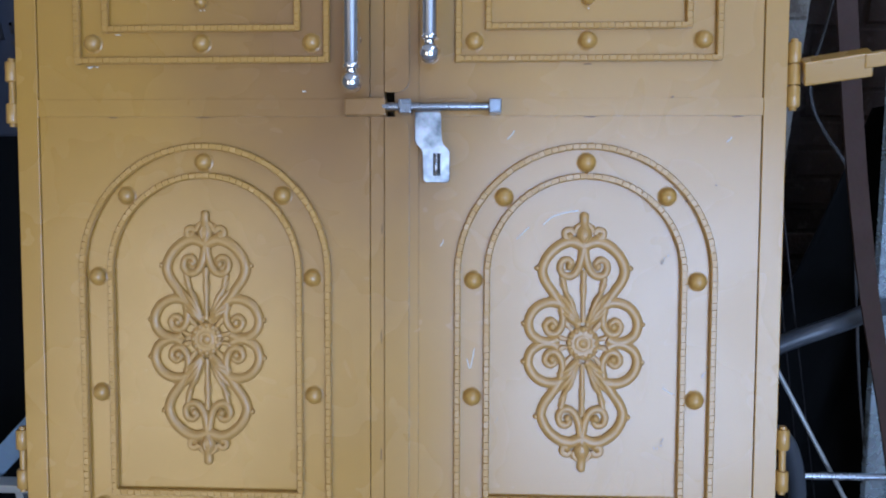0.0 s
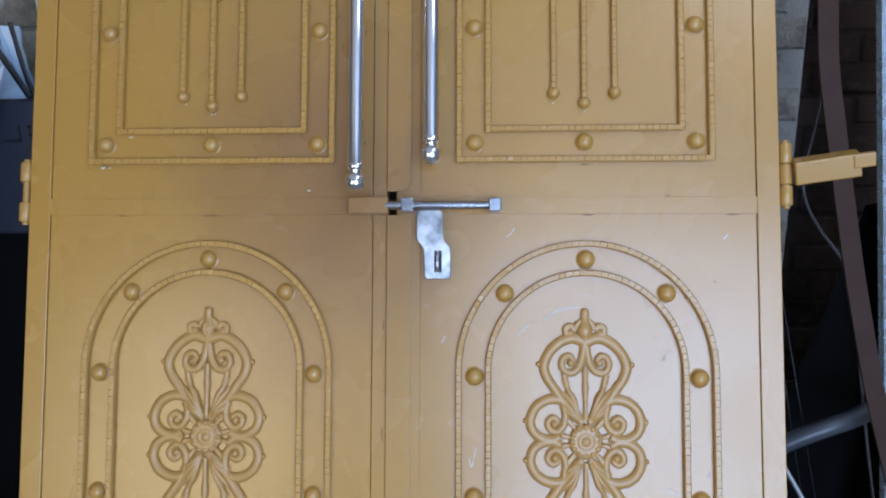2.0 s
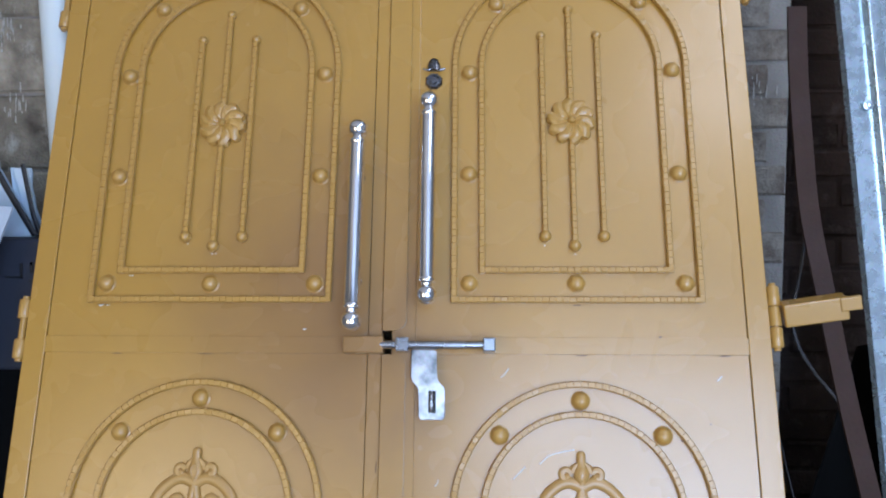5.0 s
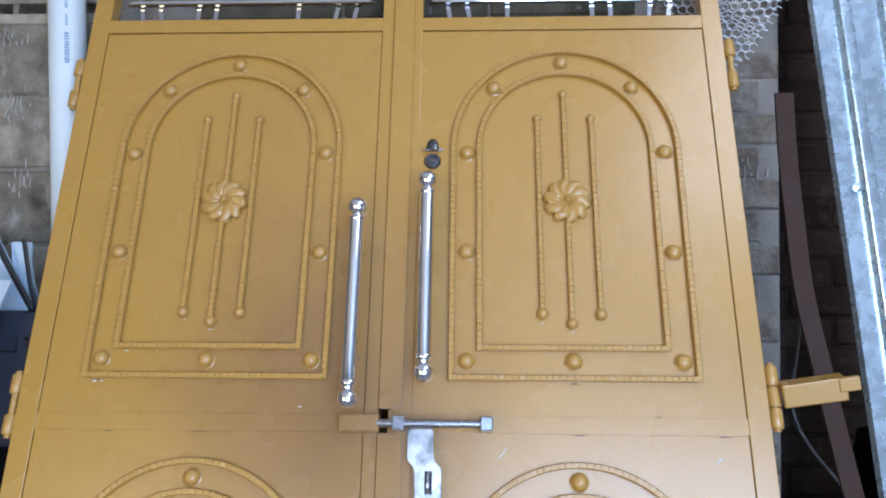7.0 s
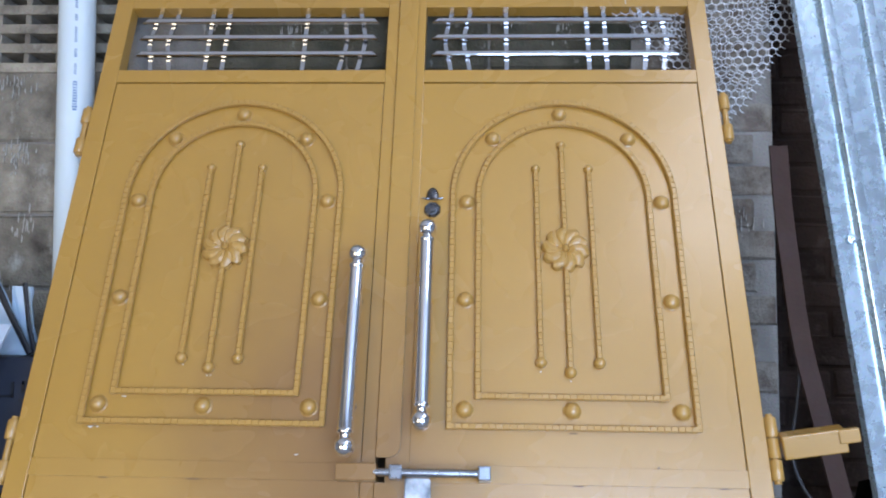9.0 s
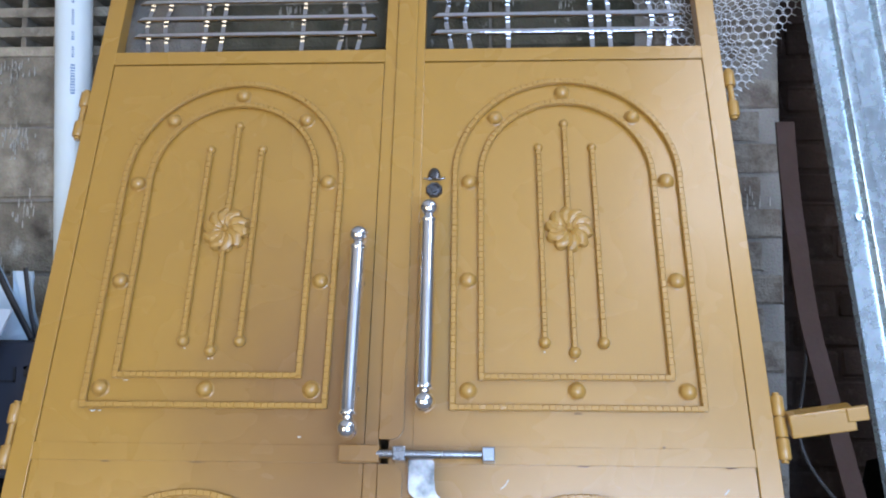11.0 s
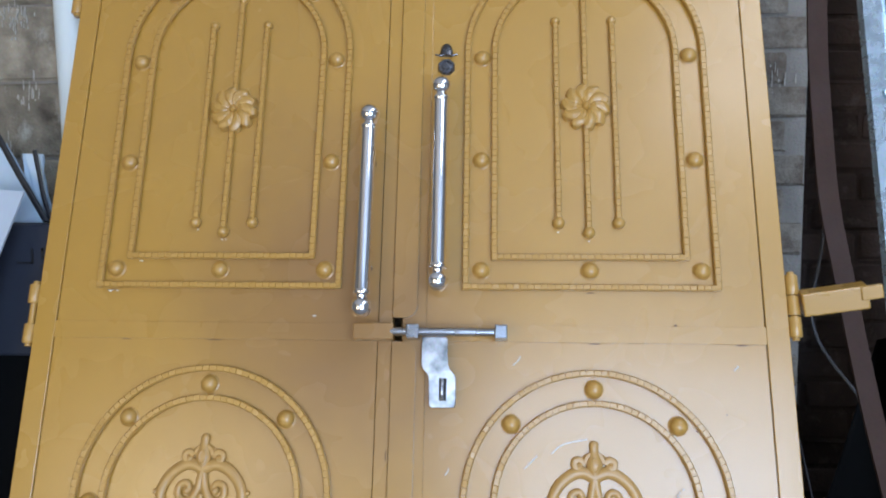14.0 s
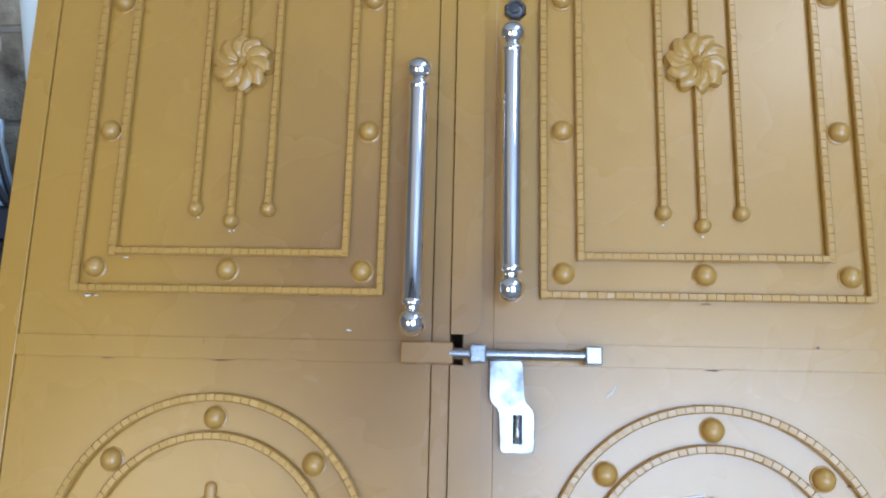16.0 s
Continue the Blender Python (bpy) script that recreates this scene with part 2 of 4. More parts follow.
def thing(name, label, category, m=None, group=""):
    ob = new(name)
    ob.empty_display_size = 0.05
    if m is not None:
        ob.matrix_basis = m
    return tagged(ob, label, category, group)


def add_box(bm, lo, hi, bevel=0.0, m=None):
    c = [(a + b) / 2 for a, b in zip(lo, hi)]
    d = [abs(b - a) for a, b in zip(lo, hi)]
    got = bmesh.ops.create_cube(bm, size=1.0, matrix=Matrix.Translation(c) @ Matrix.Diagonal((*d, 1)))
    verts = got["verts"]
    if bevel:
        edges = list({e for v in verts for e in v.link_edges})
        out = bmesh.ops.bevel(bm, geom=edges, offset=bevel, segments=2, profile=0.5, affect="EDGES")
        verts = list({v for f in out["faces"] for v in f.verts} | {v for v in verts if v.is_valid})
    if m is not None:
        bmesh.ops.transform(bm, matrix=m, verts=verts)
    return bm


def box(lo, hi, bevel=0.0, m=None):
    return add_box(bmesh.new(), lo, hi, bevel, m)


def quad_strip(bm, rings, closed_ring=True, caps=True):
    """Skin a list of rings of points."""
    made = [[bm.verts.new(p) for p in ring] for ring in rings]
    k = len(made[0])
    for a, b in zip(made, made[1:]):
        for i in range(k if closed_ring else k - 1):
            j = (i + 1) % k
            bm.faces.new((a[i], a[j], b[j], b[i]))
    if caps and closed_ring:
        bm.faces.new(made[0][::-1])
        bm.faces.new(made[-1])
    return bm


def smooth_path(points, steps=6):
    pts = [Vector(p) for p in points]
    pts = [pts[0] * 2 - pts[1]] + pts + [pts[-1] * 2 - pts[-2]]
    out = []
    for a, b, c, d in zip(pts, pts[1:], pts[2:], pts[3:]):
        for i in range(steps):
            t = i / steps
            out.append(0.5 * (2 * b + (c - a) * t + (2 * a - 5 * b + 4 * c - d) * t * t + (3 * b - a - 3 * c + d) * t ** 3))
    out.append(pts[-2])
    return out


def add_tube(bm, path, radius, sides=10, flat=1.0, up=(0, 1, 0)):
    """A round bar along a path; radius a number or a function of 0..1; flat squeezes it along up."""
    path = [Vector(p) for p in path]
    up = Vector(up)
    rings = []
    for i, p in enumerate(path):
        a, b = path[max(0, i - 1)], path[min(len(path) - 1, i + 1)]
        d = (b - a).normalized()
        u = up - d * up.dot(d)
        if u.length < 1e-4:
            u = d.orthogonal()
        u.normalize()
        v = d.cross(u)
        r = radius(i / (len(path) - 1)) if callable(radius) else radius
        rings.append([p + u * (math.cos(q) * r * flat) + v * (math.sin(q) * r) for q in [2 * math.pi * k / sides for k in range(sides)]])
    return quad_strip(bm, rings)


def tube(path, radius, sides=10, flat=1.0, up=(0, 1, 0)):
    return add_tube(bmesh.new(), path, radius, sides, flat, up)


def add_turned(bm, profile, m=None, sides=20):
    """A turned body about z from a list of (radius, height)."""
    rings = []
    for r, h in profile:
        ring = [Vector((r * math.cos(2 * math.pi * k / sides), r * math.sin(2 * math.pi * k / sides), h)) for k in range(sides)]
        rings.append([m @ p for p in ring] if m is not None else ring)
    return quad_strip(bm, rings)


def turned(profile, m=None, sides=20):
    return add_turned(bmesh.new(), profile, m, sides)


def ball_profile(r, h0=0.0, a0=-90, a1=90, n=10, squash=1.0):
    return [(max(1e-4, r * math.cos(radians(a0 + (a1 - a0) * i / n))), h0 + squash * r * math.sin(radians(a0 + (a1 - a0) * i / n))) for i in range(n + 1)]


def prism(outline, y0, y1, bevel=0.0):
    """A flat plate in the x-z plane between two depths."""
    bm = bmesh.new()
    front = [bm.verts.new((x, y0, z)) for x, z in outline]
    back = [bm.verts.new((x, y1, z)) for x, z in outline]
    bm.faces.new(front)
    bm.faces.new(back[::-1])
    k = len(outline)
    for i in range(k):
        j = (i + 1) % k
        bm.faces.new((front[j], front[i], back[i], back[j]))
    if bevel:
        edges = [e for e in bm.edges if e.verts[0] in front and e.verts[1] in front]
        bmesh.ops.bevel(bm, geom=edges, offset=bevel, segments=2, profile=0.5, affect="EDGES")
    return bm


TOWARD = Matrix.Rotation(radians(90), 4, "X")   # turns z (of a turned body) to -y, out of the door

# ---------------------------------------------------------------- setting: shed round the door
WALL_Y = 0.66
COURSE, LENGTH = 0.155, 0.30
VENT_Z0, VENT_Z1 = 1.757, 2.067
VENT_X0, VENT_X1 = -1.18, -0.60

floor = part("floor", box((-3.0, -3.6, -0.12), (3.2, 2.2, 0.0)), CEMENT)
tagged(floor, "worn grey cement workshop floor", "floor", kind="structure")
ground = part("ground", box((-60, -80, -0.20), (60, -3.6, -0.06)), GROUND)
tagged(ground, "bright dry earth yard outside the workshop", "ground", kind="structure")

back = bmesh.new()
add_box(back, (-3.0, WALL_Y + 0.006, 0), (VENT_X0, WALL_Y + 0.15, 3.0))
add_box(back, (VENT_X0, WALL_Y + 0.006, 0), (VENT_X1, WALL_Y + 0.15, VENT_Z0))
add_box(back, (VENT_X0, WALL_Y + 0.006, VENT_Z1), (VENT_X1, WALL_Y + 0.15, 3.0))
add_box(back, (VENT_X1, WALL_Y + 0.006, 0), (0.752, WALL_Y + 0.15, 3.0))
wall_back = part("wall_back", back, MORTAR)
tagged(wall_back, "grey cement block wall with raked mortar joints", "wall", kind="structure")
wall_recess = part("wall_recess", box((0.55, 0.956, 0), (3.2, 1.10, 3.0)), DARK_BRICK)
tagged(wall_recess, "brick wall set back, its shade put into the colour", "wall", kind="structure")
wall_behind = part("wall_behind_vent", box((-3.0, 1.30, 0), (0.54, 1.45, 3.0)), MORTAR)
tagged(wall_behind, "unlit inner wall behind the vent", "wall", kind="structure")
# side walls out of view, added to shape fill and chrome reflections
wall_left = part("wall_left", box((-3.15, -3.6, 0), (-3.0, 1.45, 3.0)), SIDE_PLASTER)
tagged(wall_left, "unseen plastered side wall of the workshop", "wall", kind="structure")
wall_right = part("wall_right", box((3.2, -3.6, 0), (3.35, 1.45, 3.0)), SIDE_PLASTER)
tagged(wall_right, "unseen plastered side wall of the workshop", "wall", kind="structure")
front = bmesh.new()
add_box(front, (-3.0, -3.6, 0), (-2.52, -3.45, 3.0))
add_box(front, (-0.98, -3.6, 0), (-0.02, -3.45, 2.32))
add_box(front, (2.46, -3.6, 0), (3.2, -3.45, 3.0))
add_box(front, (-2.52, -3.6, 2.16), (-0.98, -3.45, 2.32))
add_box(front, (-0.02, -3.6, 2.54), (2.46, -3.45, 3.0))
add_box(front, (-2.52, -3.6, 2.32), (-0.02, -3.45, 3.0))
wall_front = part("wall_front", front, PLASTER)
tagged(wall_front, "unseen pale plastered front wall with two open doorways", "wall", kind="structure")
top = bmesh.new()
add_box(top, (-3.15, -3.9, 3.0), (0.95, 1.45, 3.06))
add_box(top, (1.75, -3.9, 3.0), (3.35, 1.45, 3.06))
add_box(top, (0.95, -3.9, 3.0), (1.75, -1.70, 3.06))
add_box(top, (0.95, -0.10, 3.0), (1.75, 1.45, 3.06))
ceiling = part("ceiling", top, ROOF)
# unseen opaque sheet, added to keep the sun out of the opening
roof_cover = part("roof_cover", box((0.90, -1.75, 3.062), (1.80, -0.05, 3.066)), PVC)
tagged(roof_cover, "added opaque sheet keeping sun out of the roof opening", "roof light", kind="structure")
tagged(ceiling, "unseen pale grey roof underside that bounces light down", "ceiling", kind="structure")


# ---------------------------------------------------------------- door leaves
# heights along the leaf and offsets from a leaf's panel centre
PANEL_C = 0.3005
STILE_OUT, STILE_IN = 0.602, 0.567
RAIL_MID = (1.036, 1.063)
RAIL_GRILLE = (1.784, 1.812)
RAIL_TOP = (1.966, 1.994)
RAIL_LOW = (0.305, 0.333)
RAIL_FOOT = (0.012, 0.040)
R_OUT, R_STUD, R_IN = 0.198, 0.174, 0.152
FRONT = -0.0028


def arch_points(cx, r, z_spring, z_bottom, step):
    """Evenly spaced points with their directions round an arched frame, from the bottom left and back along the foot."""
    line = [Vector((cx - r, 0, z_bottom)), Vector((cx - r, 0, z_spring))]
    line += [Vector((cx - r * math.cos(a), 0, z_spring + r * math.sin(a))) for a in [math.pi * k / 48 for k in range(1, 48)]]
    line += [Vector((cx + r, 0, z_spring)), Vector((cx + r, 0, z_bottom)), Vector((cx - r, 0, z_bottom))]
    out, left = [], 0.0
    for a, b in zip(line, line[1:]):
        d = b - a
        n = d.length
        while left < n:
            out.append((a + d * (left / n), d.normalized()))
            left += step
        left -= n
    return out


def beads(points, width, height, length, wobble=0.0):
    """Notched square moulding: a bead at each point."""
    verts, faces = [], []
    for p, d in points:
        side = Vector((-d.z, 0, d.x))
        h = height * random.uniform(1 - wobble, 1 + wobble)
        rock, roll = random.gauss(0, 0.00010), random.gauss(0, 0.00008)
        k = len(verts)
        for y, w, l in ((0.0005, 0.50, 1.0), (-0.0027, 0.50, 1.0), (-0.0032, 1.0, 1.0), (-h * 0.80, 1.0, 1.0), (-h, 0.68, 0.82)):
            for u, v in ((-1, -1), (1, -1), (1, 1), (-1, 1)):
                q = p + d * (u * length / 2 * l) + side * (v * width / 2 * w)
                verts.append((q.x, y + (u * rock + v * roll if y < -0.005 else 0), q.z))
        for r in (0, 4, 8, 12):
            for i in range(4):
                j = (i + 1) % 4
                faces.append((k + r + i, k + r + j, k + r + 4 + j, k + r + 4 + i))
        faces.append((k + 16, k + 17, k + 18, k + 19))
    return verts, faces


def moulding(name, points, parent, width=0.0100, height=0.0100, step=0.0110):
    """A notched bar: beads on a continuous low core."""
    verts, faces = beads(points, width, height, step * 0.90, 0.04)
    core_v, core_f = [], []
    h, w = height * 0.88, width * 0.90
    prof = ((0.0005, -0.25), (-0.0027, -0.25), (-0.0032, -0.5), (-h * 0.82, -0.5), (-h, -0.36), (-h, 0.36), (-h * 0.82, 0.5), (-0.0032, 0.5), (-0.0027, 0.25), (0.0005, 0.25))
    runs = [[points[0]]]
    for pt in points[1:]:
        if pt[1].dot(runs[-1][-1][1]) < 0.8:
            runs.append([])
        runs[-1].append(pt)
    for run in runs:
        line = [(run[0][0] - run[0][1] * step * 0.5, run[0][1])] + run + [(run[-1][0] + run[-1][1] * step * 0.7, run[-1][1])]
        first = len(core_v)
        for p, d in line:
            side = Vector((-d.z, 0, d.x))
            core_v += [(p.x + side.x * v * w, y, p.z + side.z * v * w) for y, v in prof]
        n = len(prof)
        for i in range(len(line) - 1):
            for j in range(n - 1):
                q = first + i * n + j
                core_f.append((q, q + 1, q + 1 + n, q + n))
        core_f.append(tuple(range(first, first + n)))
        core_f.append(tuple(range(first + (len(line) - 1) * n, first + len(line) * n)))
    k = len(verts)
    verts += core_v
    faces += [tuple(i + k for i in f) for f in core_f]
    me = bpy.data.meshes.new(name)
    me.from_pydata([tuple(v) for v in verts], [], faces)
    me.materials.append(PAINT_RAISED)
    ob = new(name, me)
    ob.parent = parent
    return ob


STUD_MESH = to_mesh("stud", turned([(0.0155, -0.0005), (0.0152, 0.0012), (0.0134, 0.0020)] + ball_profile(0.0134, 0.0020, 8, 90, 8, 0.92), TOWARD, 18), PAINT_RAISED, True)
KNOB_MESH = to_mesh("rod_ball", turned(ball_profile(0.0098, 0.0045, -25, 90, 8), TOWARD, 14), PAINT_RAISED, True)
TIP_MESH = to_mesh("rod_tip", turned(ball_profile(0.0082, 0.003, -20, 90, 6), TOWARD, 12), PAINT_RAISED, True)


def put(name, mesh, parent, x, z, y=0.0, turn=0.0, size=1.0):
    ob = new(name, mesh)
    ob.matrix_basis = Matrix.Translation((x, y, z)) @ Matrix.Rotation(turn, 4, "Y") @ Matrix.Scale(size, 4)
    ob.parent = parent
    return ob


# scroll ornament: one quadrant in thousandths of its height unit, mirrored four ways
U = 0.000597
HEART = [(0, 262), (-34, 274), (-68, 264), (-100, 236), (-116, 200), (-108, 168), (-88, 140), (-66, 108), (-38, 74), (-10, 50)]
CURL = [(-1, 262), (-6, 232), (-14, 204), (-30, 184), (-52, 182), (-66, 198), (-62, 220), (-44, 226), (-34, 214), (-40, 203)]
LEAFLINE = [(-60, 178), (-54, 156), (-46, 126), (-32, 96), (-14, 66)]
SIDE = [(-40, 72), (-62, 104), (-98, 110), (-134, 94), (-154, 60), (-148, 26), (-122, 6), (-92, 2), (-70, 12)]
SIDECURL = [(-60, 96), (-56, 66), (-62, 40), (-80, 24), (-100, 30), (-106, 50), (-92, 62), (-78, 54), (-82, 44)]


def ornament_mesh():
    bm = bmesh.new()

    def run(points, sx, sz, r0, r1, lift, sides=8):
        r0, r1 = r0 * 1.12, r1 * 1.12
        path = smooth_path([(x * U * sx, -lift, z * U * sz) for x, z in points], 5)
        add_tube(bm, path, lambda t: r0 + (r1 - r0) * t, sides, 0.72)

    for sz in (1, -1):
        for sx in (1, -1):
            run(HEART, sx, sz, 0.0082, 0.0068, 0.0040)
            run(CURL, sx, sz, 0.0062, 0.0044, 0.0046)
            run(LEAFLINE, sx, sz, 0.0046, 0.0030, 0.0045)
            run(SIDE, sx, sz, 0.0074, 0.0072, 0.0040)
            run(SIDECURL, sx, sz, 0.0060, 0.0042, 0.0046)
            for (x, z, r) in ((-40, 207, 0.0068), (-86, 45, 0.0068)):
                add_turned(bm, ball_profile(r, 0.004, -20, 90, 6), Matrix.Translation((x * U * sx, 0, z * U * sz)) @ TOWARD, 12)
            for (x, z) in ((-131, 203), (-168, 52)):
                add_turned(bm, ball_profile(0.0050, 0.002, -20, 90, 4), Matrix.Translation((x * U * sx, 0, z * U * sz)) @ TOWARD, 8)
            # acanthus leaves flaring out of the middle
            for pts, w in (([(-14, 40), (-34, 84), (-50, 104), (-70, 112)], 0.0062), ([(-10, 48), (-26, 86), (-36, 120), (-54, 140)], 0.0050),
                           ([(-26, 30), (-52, 60), (-60, 84)], 0.0050), ([(-40, 10), (-62, 14), (-74, 26)], 0.0042)):
                path = smooth_path([(x * U * sx, -0.004, z * U * sz) for x, z in pts], 5)
                add_tube(bm, path, lambda t: w * (0.35 + 0.65 * math.sin(math.pi * min(1, t * 0.9 + 0.12))), 8, 0.8)
            # lobes beside the finial
            path = smooth_path([(x * U * sx, -0.004, z * U * sz) for x, z in ((-8, 268), (-30, 276), (-50, 284), (-54, 300), (-40, 306), (-28, 296))], 5)
            add_tube(bm, path, lambda t: 0.0062 - 0.001 * t, 8, 0.9)
        # baluster in the heart
        add_tube(bm, [(0, -0.005, (56 + 142 * t) * U * sz) for t in [i / 16 for i in range(17)]],
                 lambda t: 0.0040 + 0.0020 * math.exp(-((t - 0.62) / 0.10) ** 2) + 0.0014 * math.exp(-((t - 0.9) / 0.08) ** 2), 10, 0.9)
        # bulbous finial with a ringed boss, a rounded tip and two curled lobes
        add_tube(bm, [(0, -0.0045, (258 + 96 * t) * U * sz) for t in [i / 20 for i in range(21)]],
                 lambda t: 0.0066 + 0.0070 * math.exp(-((t - 0.38) / 0.22) ** 2) + 0.0008 * math.exp(-((t - 0.86) / 0.10) ** 2) - 0.0040 * max(0, (t - 0.93) / 0.07) ** 2, 14, 0.75)
        add_tube(bm, smooth_path([(9 * U * math.cos(g), -0.0125, (293 + 17 * math.sin(g)) * U * sz) for g in [math.pi / 6 * k for k in range(13)]], 2), 0.0020, 6)
        add_turned(bm, ball_profile(0.0046, 0.010, -20, 90, 5), Matrix.Translation((0, 0, 293 * U * sz)) @ TOWARD, 10)
        for sx in (1, -1):
            add_turned(bm, ball_profile(0.0088, 0.001, -10, 90, 6, 0.9), Matrix.Translation((-42 * U * sx, 0, 284 * U * sz)) @ TOWARD, 12)
            add_turned(bm, ball_profile(0.0060, 0.001, -10, 90, 5, 0.9), Matrix.Translation((-22 * U * sx, 0, 310 * U * sz)) @ TOWARD, 10)
            add_tube(bm, smooth_path([(x * U * sx, -0.0055, z * U * sz) for x, z in ((-4, 322), (-17, 316), (-24, 304), (-17, 296))], 5), lambda t: 0.0040 - 0.0010 * t, 8, 0.8)
            # veined leaf fan springing from the middle
            for dx, dz, w in ((-72, 88, 0.0046), (-80, 112, 0.0044), (-74, 138, 0.0042), (-66, 160, 0.0036)):
                path = smooth_path([(-10 * U * sx, -0.005, 46 * U * sz), ((dx * 0.45 - 3) * U * sx, -0.0095, (46 + (dz - 46) * 0.55) * U * sz), (dx * U * sx, -0.004, dz * U * sz)], 6)
                add_tube(bm, path, lambda t: w * (0.30 + 0.70 * math.sin(math.pi * min(1, 0.15 + t * 0.78))), 7, 0.8)
    # flower in the middle
    add_turned(bm, [(0.0275, 0.0), (0.0270, 0.0075), (0.0235, 0.0098), (0.0170, 0.0108), (0.0150, 0.0102), (0.0125, 0.0118), (0.0085, 0.0120), (0.0070, 0.0110), (0.0045, 0.0128), (0.0001, 0.0135)], TOWARD, 24)
    for k in range(12):
        a = math.pi / 6 * k
        add_turned(bm, ball_profile(0.0056, 0.0070, -10, 90, 5), Matrix.Translation((math.cos(a) * 0.0225, 0, math.sin(a) * 0.0225)) @ TOWARD, 10)
    bmesh.ops.scale(bm, vec=(0.920, 0.78, 0.972), verts=bm.verts)
    return to_mesh("scroll_ornament", bm, CASTING, True)


ORNAMENT_MESH = ornament_mesh()


def rosette_mesh():
    """Cast flower of ten overlapping swirled petals, each with a raised rim and a hollow."""
    bm = bmesh.new()
    add_turned(bm, [(0.031, 0.0), (0.031, 0.005), (0.020, 0.008), (0.0001, 0.009)], TOWARD, 24)
    for k in range(10):
        a = 2 * math.pi / 10 * k + 0.2
        ridge, body = [], []
        for t in [i / 10 for i in range(11)]:
            q = a - 0.55 * t * t
            r = 0.007 + 0.030 * t
            body.append((math.cos(q) * r, -0.0075 - 0.002 * math.sin(math.pi * t), math.sin(q) * r))
            q += 0.13 * math.sin(math.pi * t)
            ridge.append((math.cos(q) * r * 1.01, -0.0108 - 0.0025 * math.sin(math.pi * t), math.sin(q) * r * 1.01))
        add_tube(bm, body, lambda t: 0.0025 + 0.0078 * math.sin(math.pi * min(0.84, 0.10 + 0.72 * t)), 10, 0.62)
        add_tube(bm, ridge, lambda t: 0.0012 + 0.0020 * math.sin(math.pi * min(1, 0.1 + 0.8 * t)), 6, 0.9)
        q = a - 0.36
        add_turned(bm, ball_profile(0.0098, 0.0, -10, 90, 5, 0.8), Matrix.Translation((math.cos(q) * 0.0330, -0.001, math.sin(q) * 0.0330)) @ TOWARD, 12)
    add_turned(bm, ball_profile(0.0070, 0.011, -30, 90, 5), TOWARD, 12)
    for v in bm.verts:
        if v.co.y < -0.003:
            v.co.y += 0.0022 * noise.noise(v.co * 130)
    return to_mesh("rosette", bm, PAINT_RAISED, True)


ROSETTE_MESH = rosette_mesh()
GRILLE_X = (0.087, 0.124, 0.203, 0.365, 0.400, 0.478, 0.515)
GRILLE_Z = (1.853, 1.893, 1.934)


